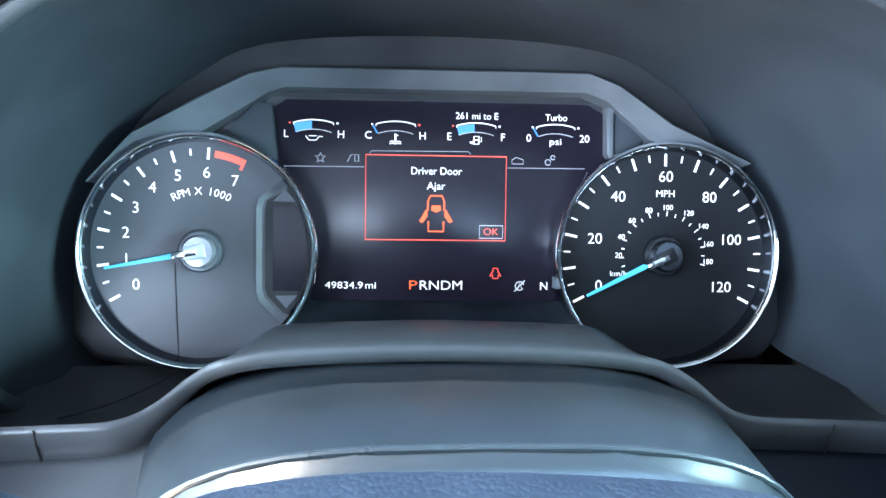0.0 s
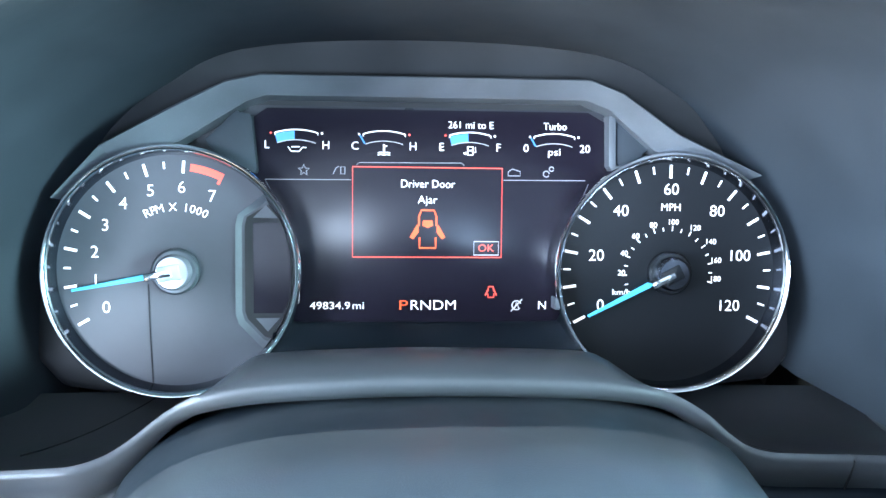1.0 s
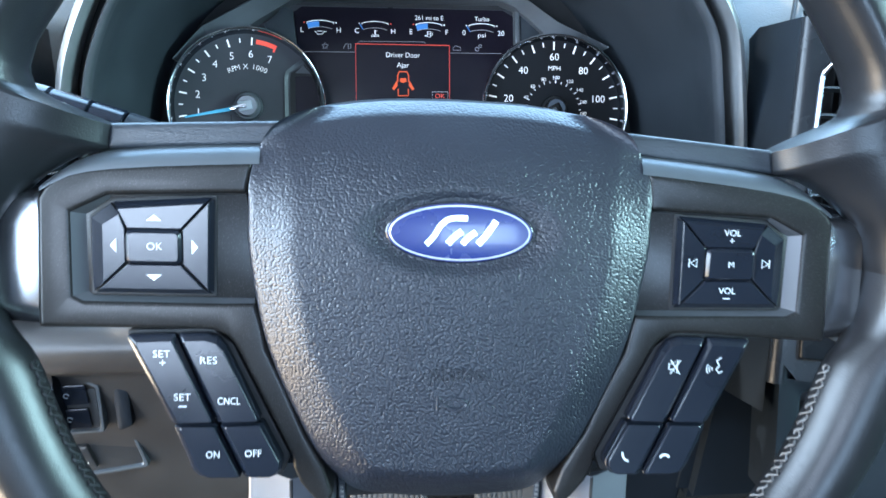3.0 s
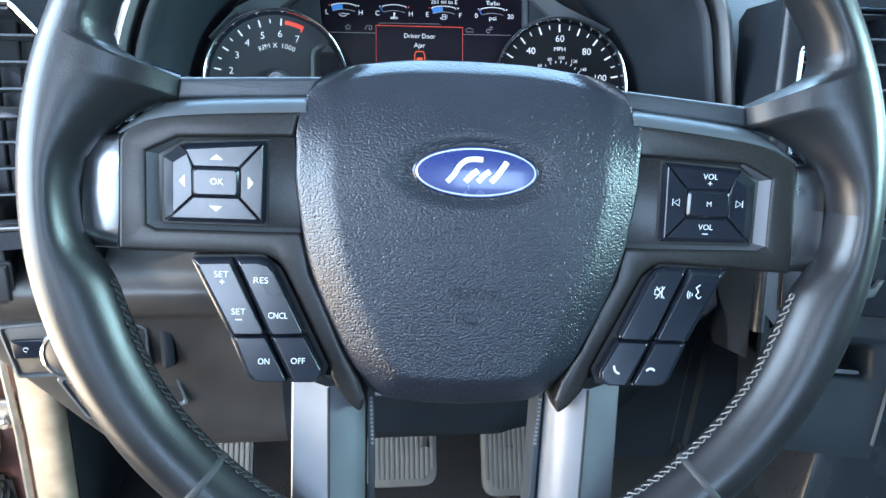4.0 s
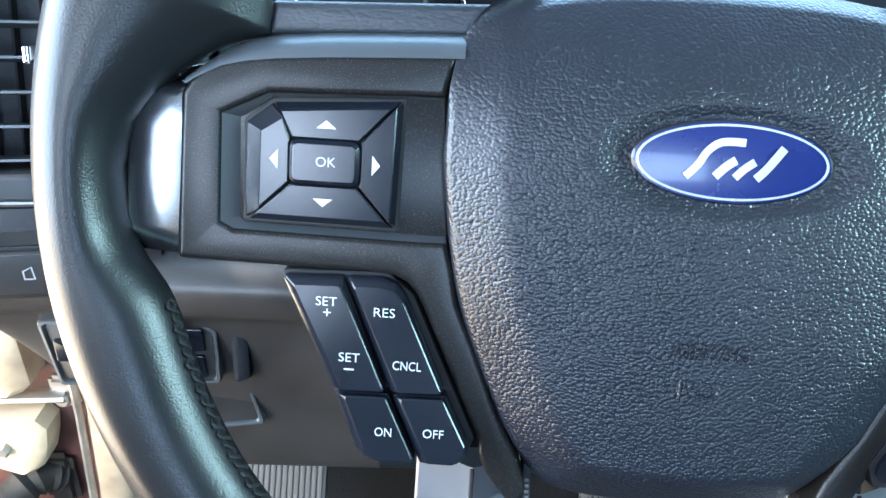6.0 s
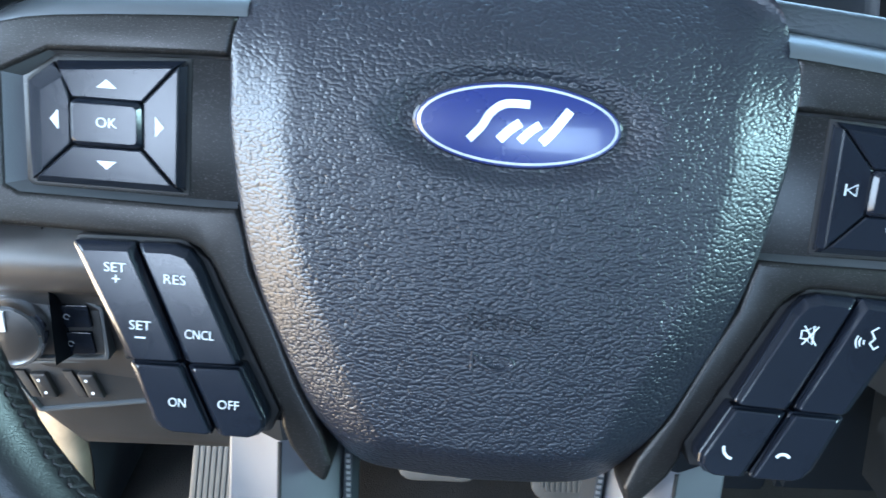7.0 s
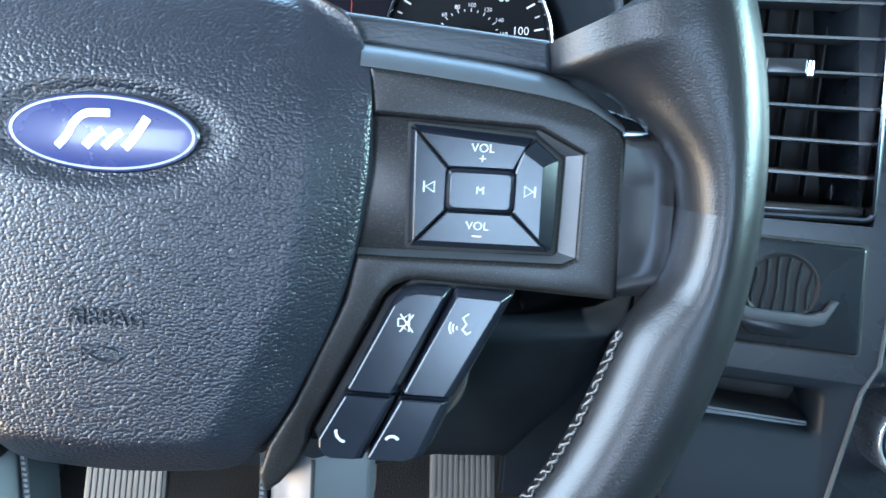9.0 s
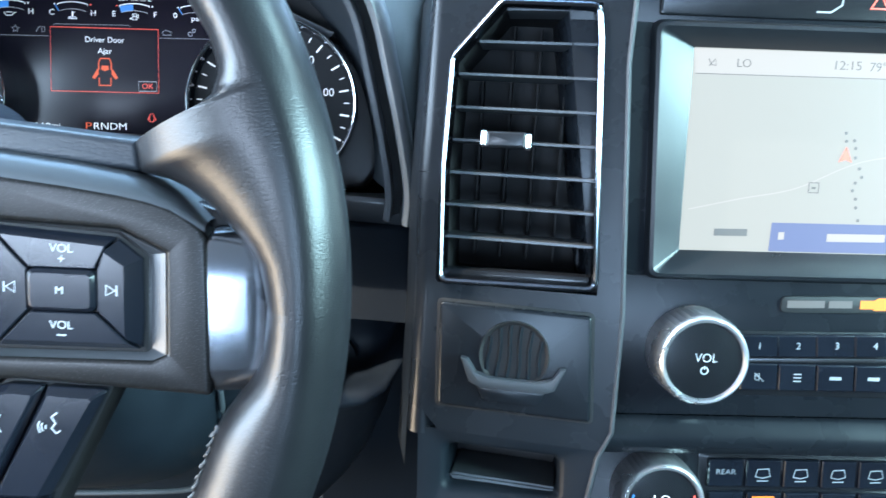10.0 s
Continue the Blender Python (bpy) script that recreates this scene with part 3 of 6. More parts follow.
def spoke(flip):
    f = lambda pts: mm(mirror(pts, flip))  # noqa: E731
    # the two four-way pads do not sit at quite the same height
    sh = lambda pts: [(x + 1.0, y - 3.0) for x, y in pts] if flip else list(pts)  # noqa: E731
    # and the spoke with the volume keys droops a little towards the rim
    sag = lambda pts: [(x, y - 0.045 * max(0.0, -x - 75)) for x, y in pts] if flip else list(pts)  # noqa: E731
    sgn = -1 if flip else 1
    body = f(sag([(-174, 21), (-140, 30), (-70, 37), (-66, -60), (-52, -90), (-66, -90), (-87, -36), (-95, -32), (-174, -30)]))
    part("spoke_body", plate(body, -0.030, -0.0125, 0.002, 0.003), BLACK, wheel, "black plastic spoke core")
    # soft strip along the upper edge of the spoke
    part("spoke_strip", plate(f(sag([(-129, 46.0), (-64, 49.0), (-70.5, 39.2), (-130, 36.4)])), -0.040, -0.0085, 0.0022, 0.0012, steps=4), STRIPM, wheel, "grained soft strip on top of the spoke")
    top = [(-73.0, 33.7, 6.2), (-80, 33.4, 6.2), (-92, 32.8, 6.2), (-112, 31.6, 6.2), (-126, 30.4, 6.0), (-134, 29.3, 5.2), (-141, 27.6, 4.0), (-147, 24.6, 3.0), (-151.6, 21.8, 2.0)]
    rows = [[(-x if flip else x, sag([(x, y)])[0][1] + e * k - (1.0 if k == 0 else 0), z) for x, y, e in top] for k, z in ((0, -0.9), (0.12, -1.2), (0.45, -2.6), (0.82, -5.2), (1.0, -8.0), (1.05, -20))]
    part("spoke_ledge", loft([[(x * 0.001, y * 0.001, z * 0.001) for x, y, z in r] for r in rows], closed=False), LEDGE, wheel, "satin ledge over the switches", 60)
    # satin bracket that ends the spoke at the rim, sloping away from the panel
    sec = [(-150.5, -20), (-151.6, -2.4), (-152.4, -1.2), (-153.8, -1.4), (-158, -2.2), (-163, -3.3), (-168.6, -4.6), (-170.2, -5.8), (-171.2, -8.0), (-171.4, -26)]
    rows = []
    for v, drop, pull, lean in ((22.6, 13, 0.78, 2.0), (21.2, 6.0, 0.88, 0.8), (19.4, 1.6, 0.96, 0.3), (17.0, 0, 1, 0), (4, 0, 1, 0.2), (-8, 0, 1, 0.6), (-21, 0, 1, 1.1), (-23.4, 0.5, 1, 1.3), (-29.4, 5.2, 0.97, 1.5), (-31.0, 12, 0.92, 1.5)):
        rows.append([((-1 if flip else 1) * 0.001 * (-150.5 + (u + 150.5) * pull - lean), (v - (3.8 if flip else 0.0)) * 0.001, 0.001 * max(-25, z - drop)) for u, z in sec])
    part("end_bracket", loft(rows, closed=False), SATIN, wheel, "satin silver end bracket", 35)
    # speckled switch panel, open towards the cover, with a sloped edge round the switches
    pan = f(sag([(-152.6, 18.6), (-150.0, 22.4), (-145.6, 25.6), (-139.4, 28.2), (-131, 29.8), (-112, 31.4), (-75.2, 33.4)]) + sh([(-77.8, 21.6), (-86, 21.4), (-127.6, 19.8), (-140.8, 13.2), (-141.0, -17.6), (-137.0, -19.6), (-86, -20.0), (-74.6, -19.8)]) + [(-72.2, -28), (-70.2, -38), (-63, -54), (-55.6, -72), (-47.6, -87), (-44.6, -97), (-46.4, -104), (-51.5, -100), (-57.5, -92.5), (-60.4, -86), (-61.0, -80.5), (-80.6, -39.5), (-82.6, -35.8), (-85.6, -32.6), (-89.6, -30.8), (-94.5, -30.3)] + sag([(-154.0, -30.0), (-153.2, 0)]))
    part("switch_panel", plate(pan, -0.020, -0.0008, 0.0019, 0.0016, steps=4), SPECK, wheel, "dark speckled switch panel")
    well = f(sh([(-137.4, 12.6), (-127.2, 19.6), (-78.0, 21.6), (-74.8, -19.8), (-136, -19.6), (-137.4, -17.4)]))
    part("switch_well", plate(well, -0.018, -0.0036, 0.0003), SPECK, wheel)
    o2 = sh([(-78.0, 21.6), (-86, 21.5), (-127.4, 20.0), (-141.0, 13.4), (-141.2, -17.8), (-137.2, -19.8), (-86, -20.2), (-74.8, -20.0)])
    i2 = sh([(-78.2, 21.0), (-86, 20.7), (-126.6, 19.1), (-135.6, 12.4), (-135.4, -16.4), (-134.0, -17.7), (-86, -18.2), (-75.2, -18.2)])
    rows = [[((-x if flip else x) * 0.001, y * 0.001, z) for x, y in q] for q, z in ((o2, -0.0016), (o2, -0.0010), (i2, -0.0040), (i2, -0.008))]
    part("well_edge", loft(rows, closed=False), WELLM, wheel, "satin sloped edge of the switch well", 30)
    # four-way pad
    o = f(sh([(-121.2, 7.8), (-100.9, 7.8), (-100.9, -5.2), (-121.2, -5.2)]))
    keys = {
        "up": [(-126.2, 17.5), (-89.9, 19.9), (-100.9, 8.2), (-121.0, 8.2)],
        "left": [(-134.2, 11.4), (-126.8, 17.1), (-121.7, 7.8), (-121.7, -5.0), (-133.9, -16.3), (-134.4, -8)],
        "down": [(-133.2, -16.7), (-121.1, -5.7), (-101.2, -5.7), (-90.6, -16.9)],
        "right": [(-89.5, 19.4), (-90.1, -16.4), (-100.4, -5.4), (-100.4, 7.8)],
    }
    part("key_surround", plate(f(sh([(-135.2, 12.0), (-126.6, 18.6), (-88.6, 20.8), (-89.2, -17.8), (-135.0, -17.6)])), -0.012, -0.0030, 0.0004, 0.001), GAP, wheel)
    made = {}
    bev = {"up": 2.4, "left": 4.0, "down": 2.4, "right": 1.6}
    for k, pts in keys.items():
        c = (-111.0, 1.2)
        face = []
        for x, y in pts:
            far = abs(x - c[0]) > 12 or abs(y - c[1]) > 8
            d = math.hypot(x - c[0], y - c[1])
            e = (bev[k] if far else 0.5) / d * (1.25 if far else 1)
            face.append((x + (c[0] - x) * e, y + (c[1] - y) * e))
        q, g = f(sh(pts)), f(sh(face))
        q, g = (q, g) if sum(q[n - 1][0] * q[n][1] - q[n][0] * q[n - 1][1] for n in range(len(q))) > 0 else (q[::-1], g[::-1])
        made[k] = part("direction_key", loft([[(x, y, -0.006) for x, y in inset(q, 0.0001)], [(x, y, -0.0022) for x, y in inset(q, 0.0001)], [(x, y, -0.0018) for x, y in inset(q, 0.0004)], [(x, y, 0.0005) for x, y in g], [(x, y, 0.0008) for x, y in inset(g, 0.0004)]]), BUTTON, wheel, "", 20)
    mid = part("centre_key", dish(o, -0.006, 0.0022, 0.0014, 0.0018, 0.0026), BUTTON, wheel, "", 10)
    # slanted lower switch, four keys
    part("switch_surround", plate(f([(-124.0, -31.4), (-91.2, -30.4), (-83.4, -36.8), (-61.6, -82), (-64.4, -89.4), (-95.0, -89.2), (-99.5, -85.5), (-106.8, -68)]), -0.020, -0.0040, 0.001, 0.002), GAP, wheel)
    low_keys = {
        "a": [(-122.6, -32.6), (-104.6, -32.0), (-89.5, -66.0), (-105.6, -66.2)],
        "b": [(-103.6, -32.0), (-92.8, -31.7), (-88.4, -33.2), (-85.4, -36.9), (-72.2, -65.6), (-88.5, -66.0)],
        "c": [(-105.2, -67.0), (-89.1, -66.8), (-79.2, -87.8), (-92.2, -87.8), (-95.6, -86.8), (-98.0, -84.2)],
        "d": [(-88.1, -66.8), (-71.8, -66.4), (-64.2, -81.4), (-64.2, -84.4), (-66.2, -86.9), (-69.2, -87.8), (-78.2, -87.8)],
    }
    for k, pts in low_keys.items():
        # the side away from the cover has a wide sloped edge, the other sides a fine one
        w = {"a": (3.4, 0.7, 0.7, 2.6), "b": (2.2, 0.5, 0.6, 0.7, 0.7, 2.2), "c": (2.6, 0.7, 0.7, 1.0, 1.6, 2.2), "d": (2.2, 0.7, 0.7, 0.7, 0.6, 0.5, 2.2)}[k]
        h = {"a": (2.0, 2.0, 0.4, 0.4), "b": (2.0, 2.0, 1.6, 1.2, 0.4, 0.4), "c": (0.4, 0.4, 0.9, 0.9, 0.9, 0.7), "d": (0.4, 0.4, 0.4, 0.6, 0.8, 0.9, 0.9)}[k]
        cy = sum(y for x, y in pts) / len(pts)
        face = []
        for (x, y), dx, dy in zip(pts, w, h):
            mid_x = sum(px for px, py in pts) / len(pts) - (y - cy) * 0.45
            face.append((x + math.copysign(dx, mid_x - x), y + math.copysign(dy, cy - y)))
        q, g = f(pts), f(face)
        q, g = (q, g) if sum(q[n - 1][0] * q[n][1] - q[n][0] * q[n - 1][1] for n in range(len(q))) > 0 else (q[::-1], g[::-1])
        made[k] = part("slanted_key", loft([[(x, y, -0.010) for x, y in fillet(q, 0.0012)], [(x, y, lift(y) - 0.0010) for x, y in fillet(q, 0.0012)], [(x, y, lift(y) - 0.0006) for x, y in fillet(inset(q, 0.0003), 0.0011)], [(x, y, lift(y) + 0.0013) for x, y in fillet(g, 0.0009)], [(x, y, lift(y) + 0.0016) for x, y in fillet(inset(g, 0.0004), 0.0007)]]), BUTTON, wheel, "", 22)
    # lower leg: a long roof of two facets, with a plain inner flank
    sec = [(-79.5, -34.0), (-79.5, -13.5), (-78.6, -12.2), (-63.0, -5.8), (-61.6, -5.2), (-60.2, -5.8), (-54.5, -8.6), (-49.0, -13.0), (-45.4, -18.6), (-44.4, -22.0), (-44.0, -36.0)]
    rows = []
    for y, lean in ((-89.5, 0.0), (-120, 0.4), (-150, 0.9), (-186, 1.4)):
        rows.append([(-sgn * 0.001 * (-x - lean if x > -70 else -x), 0.001 * (y - (7.5 if x > -50 else 3.0 if x > -64 else 0) * (1 if y > -90 else 0)), 0.001 * z) for x, z in sec])
    part("lower_leg", loft(rows, closed=False), LEGM, wheel, "satin silver lower leg of the wheel", 30)
    part("leg_seam", tube([(-sgn * 0.001 * (61.6 - lean), 0.001 * y, -0.0052) for y, lean in ((-93, 0.0), (-120, 0.4), (-150, 0.9), (-186, 1.4))], 0.0007, 6), GAP, wheel)
    part("leg_flank", plate(f([(-43.6, -97), (-40.6, -99), (-38.4, -186), (-41.4, -186)]), -0.040, -0.0200, 0.0006), HOODM, wheel, "dark inner flank of the leg")
    bm = bmesh.new()
    for k in range(12):
        x, y = (-42.0 + 0.12 * k) * 0.001 * sgn, (-103 - 2.1 * k) * 0.001
        box(x - 0.0007, x + 0.0007, y - 0.0006, y + 0.0006, -0.0202, -0.0194, 0, bm)
    part("flank_teeth", bm, THREAD, wheel)
    return made, mid


KW = 0.0010

left, left_mid = spoke(False)
text("OK", 0.0040, PRINT, left_mid, -0.1105, 0.0015, 0.0023, name="legend")
for k, (cx, cy, a) in {"up": (-110.8, 11.8, 90), "down": (-111.2, -9.9, 270), "left": (-125.2, 1.6, 180), "right": (-96.6, 1.4, 0)}.items():
    c, s = (cx * 0.001, cy * 0.001), radians(a)
    pts = [(c[0] + 0.0015 * math.cos(s), c[1] + 0.0015 * math.sin(s)), (c[0] - 0.0008 * math.cos(s) - 0.0028 * math.sin(s), c[1] - 0.0008 * math.sin(s) + 0.0028 * math.cos(s)), (c[0] - 0.0008 * math.cos(s) + 0.0028 * math.sin(s), c[1] - 0.0008 * math.sin(s) - 0.0028 * math.cos(s))]
    part("arrow_sign", poly(pts, KW), PRINT, left[k])
for k, s, u, v, wd in (("a", "SET", -108.8, -39.2, 6.2), ("a", "+", -108.4, -42.6, None), ("a", "SET", -101.2, -55.6, 6.2), ("b", "RES", -91.6, -41.5, 6.2), ("b", "CNCL", -84.0, -57.1, 8.4), ("c", "ON", -89.8, -77.8, 5.0), ("d", "OFF", -74.8, -77.4, 6.2)):
    text(s, 0.0040 if s != "+" else 0.005, PRINT, left[k], u * 0.001, v * 0.001, 0.0019 + lift(v * 0.001), width=wd * 0.001 if wd else None, name="legend")
part("minus_sign", poly(mm([(-102.6, -58.8), (-99.6, -58.8), (-99.6, -59.3), (-102.6, -59.3)]), 0.0019 + lift(-0.059)), PRINT, left["a"])

right, right_mid = spoke(True)
text("M", 0.0034, PRINT, right_mid, 0.1100, -0.0016, 0.0023, name="legend")
text("VOL", 0.0036, PRINT, right["up"], 0.1102, 0.0108, KW, width=0.0068, name="legend")
text("+", 0.0042, PRINT, right["up"], 0.1102, 0.0076, KW, name="legend")
text("VOL", 0.0036, PRINT, right["down"], 0.1098, -0.0124, KW, width=0.0068, name="legend")
part("minus_sign", poly(mm([(108.4, -15.2), (111.2, -15.2), (111.2, -15.6), (108.4, -15.6)]), KW), PRINT, right["down"])
for k, x, s in (("right", 95.0, -1), ("left", 124.6, 1)):
    bm = stroke(mm([(x - 1.4 * s, 0.4), (x - 1.4 * s, -2.8), (x + 1.2 * s, -1.2)]), 0.0004, KW, closed=True)
    stroke(mm([(x + 1.7 * s, 0.4), (x + 1.7 * s, -2.8)]), 0.0004, KW, bm)
    part("track_sign", bm, PRINT, right[k])
bm = stroke(mm([(87.6, -41.6), (89.0, -41.6), (91.0, -40.0), (91.0, -45.6), (89.0, -44.0), (87.6, -44.0)]), 0.0004, 0.0021 + lift(-0.043), closed=True)
stroke(mm([(88.2, -40.2), (92.2, -45.8)]), 0.0004, 0.0021 + lift(-0.043), bm)
stroke(mm([(92.2, -40.2), (88.2, -45.8)]), 0.0004, 0.0021 + lift(-0.043), bm)
part("mute_sign", bm, PRINT, right["b"])
bm = stroke(mm([(109.0, -39.0), (107.2, -40.4), (108.4, -42.4), (107.2, -44.0), (108.6, -45.6), (109.8, -44.6)]), 0.0005, 0.0021 + lift(-0.042))
for r in (1.2, 2.4, 3.4):
    stroke(mm(arc(106.6, -43.6, r, 150, 215, 5)), 0.0004, 0.0021 + lift(-0.042), bm)
part("voice_sign", bm, PRINT, right["a"])
part("answer_sign", stroke(mm(smooth([(70.0, -77.4), (70.3, -79.2), (71.4, -80.6), (72.8, -81.2)], 4)), 0.0008, 0.0020 + lift(-0.0795)), PRINT, right["d"])
part("hangup_sign", stroke(mm(smooth([(85.6, -79.8), (86.5, -78.8), (88.2, -78.7), (89.4, -79.6)], 4)), 0.0009, 0.0020 + lift(-0.0795)), PRINT, right["c"])

# ---- instrument cluster ----
CLUSTER = facing(0.0051, 0.3736, 0.6955, 22.0, 0.0)
cluster = thing("instrument_cluster", CLUSTER, "lit instrument cluster with two chrome-ringed dials and a colour display", "instrument cluster")
part("housing", plate(mm([(-195, -60), (-191, -84), (-179, -98), (-155, -102), (141, -102), (179, -98), (191, -84), (193, -30), (160, 8), (112, 30), (92, 52), (-80, 54), (-112, 40), (-160, 14), (-188, -10)]), -0.050, -0.0125, 0.004, 0.012, steps=4), HOUSING, cluster, "satin black cluster housing")
DZ = -0.0107
display = part("centre_display", plate(mm([(-93, 24), (-86, 34), (-80, 38.2), (78, 38.6), (88, 33), (95, 24), (95, -68), (-93, -68)]), -0.016, DZ, 0.0002), SCREEN, cluster, "dark colour display with lit readouts")
# slanted trim frame over the display
outer = mm([(-174, -6), (-152, 18), (-121, 35.5), (-96, 48), (-80, 51.4), (0, 51.8), (74, 52.0), (90, 46), (118, 27), (160, 8)])
inner = mm([(-170, -7.2), (-149.2, 12.6), (-119, 20.2), (-87.5, 39.6), (-79, 42.6), (0, 42.9), (74, 43.1), (85.5, 38.8), (108, 19.6), (155.6, 5.6)])
rows = [[(x, y, -0.012) for x, y in outer], [(x, y, 0.0075) for x, y in outer], [(x, y, 0.0084) for x, y in [(a[0] * 0.93 + b[0] * 0.07, a[1] * 0.93 + b[1] * 0.07) for a, b in zip(outer, inner)]], [(x, y, 0.001) for x, y in inner], [(x, y - 0.0008, -0.012) for x, y in inner]]
part("trim_frame", loft(rows, closed=False), TRIM, cluster, "dusty grey trim frame above the display", 25)
lower = [mm([(-76, -75), (-60, -75.5), (0, -75.5), (56, -75.5), (72, -75)]), mm([(-76, -66), (-60, -66.6), (0, -66.8), (56, -66.6), (68, -66)])]
part("lower_trim", loft([[(x, y - 0.006, 0.013) for x, y in lower[0]], [(x, y, 0.008) for x, y in lower[0]], [(x, y, -0.004) for x, y in lower[1]], [(x, y + 0.0005, -0.012) for x, y in lower[1]]], closed=False), SHROUD, cluster, "dark dusty ledge under the display")
part("corner_bar", plate(mm([(86.2, 36.5), (90.0, 36.0), (90.6, 8), (86.8, 12)]), -0.012, -0.003, 0.0006), TRIM, cluster)
part("corner_panel", plate(mm([(91.0, 34.5), (107, 20.5), (100, 13), (91.6, 10)]), -0.012, -0.005, 0.0004), HOODM, cluster)
part("corner_panel", plate(mm([(-93.6, 36), (-108, 22), (-100, 12), (-88, 0), (-84, 8), (-86.4, 34)]), -0.012, -0.0045, 0.0004), HOODM, cluster)


def dial(cx, cy, face_mat, name):
    part(name + "_face", disc(0.0548, 0.0, 72, (cx, cy)), face_mat, cluster)
    part("dial_wall", lathe([(0.0545, -0.002), (0.0545, 0.0006), (0.0556, 0.0075)], 96, (cx, cy)), CHROME_DARK, cluster, "dark glossy wall inside the ring")
    part("dial_ring", lathe([(0.0556, 0.0070), (0.0559, 0.0086), (0.0566, 0.0100), (0.0576, 0.0104), (0.0585, 0.0094), (0.0590, 0.0070), (0.0590, -0.012)], 96, (cx, cy)), CHROME, cluster, "polished chrome dial ring", 60)


LC, RC = (-0.1205, -0.0400), (0.1170, -0.0405)
# left face is coloured pale for the glare, right one stays near black
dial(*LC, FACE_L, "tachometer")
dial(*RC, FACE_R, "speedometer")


def tick(c, a, r0, r1, w, z=0.0003):
    a = radians(a)
    n = (-math.sin(a) * w / 2, math.cos(a) * w / 2)
    p = [(c[0] + r * math.cos(a), c[1] + r * math.sin(a)) for r in (r0, r1)]
    return poly([(p[0][0] + n[0], p[0][1] + n[1]), (p[1][0] + n[0], p[1][1] + n[1]), (p[1][0] - n[0], p[1][1] - n[1]), (p[0][0] - n[0], p[0][1] - n[1])], z)


tach = bpy.data.objects["tachometer_face"]
speed = bpy.data.objects["speedometer_face"]
for i in range(13):
    a = 209.3 - 10.3 * i
    part("scale_tick", tick(LC, a, 0.0460 if i % 2 == 0 else 0.0480, 0.0518 if i % 2 == 0 else 0.0512, 0.00125 if i % 2 == 0 else 0.0009), WHITE, tach)
for k, (u, v) in enumerate(mm([(-152.8, -57.3), (-157.4, -44.6), (-157.6, -31.3), (-152.6, -18.8), (-144.3, -8.7), (-131.9, -2.6), (-117.8, -0.9), (-103.9, -4.9)])):
    text(str(k), 0.0080, WHITE, tach, u, v, 0.0003, name="scale_number")
part("red_zone", stroke([(LC[0] + r * math.cos(radians(a)), LC[1] + r * math.sin(radians(a))) for r, a in [(0.0490, 82 - k) for k in range(18)]], 0.0034, 0.0003), RED, tach, "red high-revs zone")
part("red_zone", tick(LC, 64.6, 0.0452, 0.0507, 0.0014), RED, tach)
for i, ch in enumerate("RPM X 1000"):
    if ch != " ":
        a = 115.5 - i * 5.7
        text(ch, 0.0056, WHITE, tach, LC[0] + 0.0305 * math.cos(radians(a)), LC[1] + 0.0305 * math.sin(radians(a)) - 0.0006, 0.0003, turn=a - 90, name="unit_letter")
for i in range(25):
    a = 207.5 - 9.81 * i
    part("scale_tick", tick(RC, a, 0.0468 if i % 2 == 0 else 0.0492, 0.0532 if i % 2 == 0 else 0.0528, 0.00125 if i % 2 == 0 else 0.0008), WHITE, speed)
for k, (u, v) in enumerate(mm([(83.1, -56.7), (80.6, -32.1), (92.5, -10.1), (117.6, 0.6), (141.3, -9.9), (153.4, -32.1), (148.6, -57.2)])):
    text(str(20 * k), 0.0080, WHITE, speed, u, v, 0.0003, name="scale_number")
text("MPH", 0.0052, WHITE, speed, 0.1176, -0.0082, 0.0003, name="unit_lettering")
text("km/h", 0.0040, WHITE, speed, 0.0936, -0.0502, 0.0003, width=0.0088, name="unit_lettering")
for k in range(19):
    a = 207.5 - (k * 10 / 1.609) * 1.9625
    part("inner_tick", tick(RC, a, 0.0208, 0.0226 if k % 2 else 0.0234, 0.0005), WHITE, speed)
for k, (u, v) in enumerate(mm([(93.4, -40.6), (94.6, -31.0), (100.2, -22.4), (109.0, -17.0), (119.0, -15.4), (130.2, -18.2), (138.4, -25.0), (141.4, -34.3), (141.4, -43.6)])):
    text(str(20 * (k + 1)), 0.0039, WHITE, speed, u, v, 0.0003, name="inner_number")


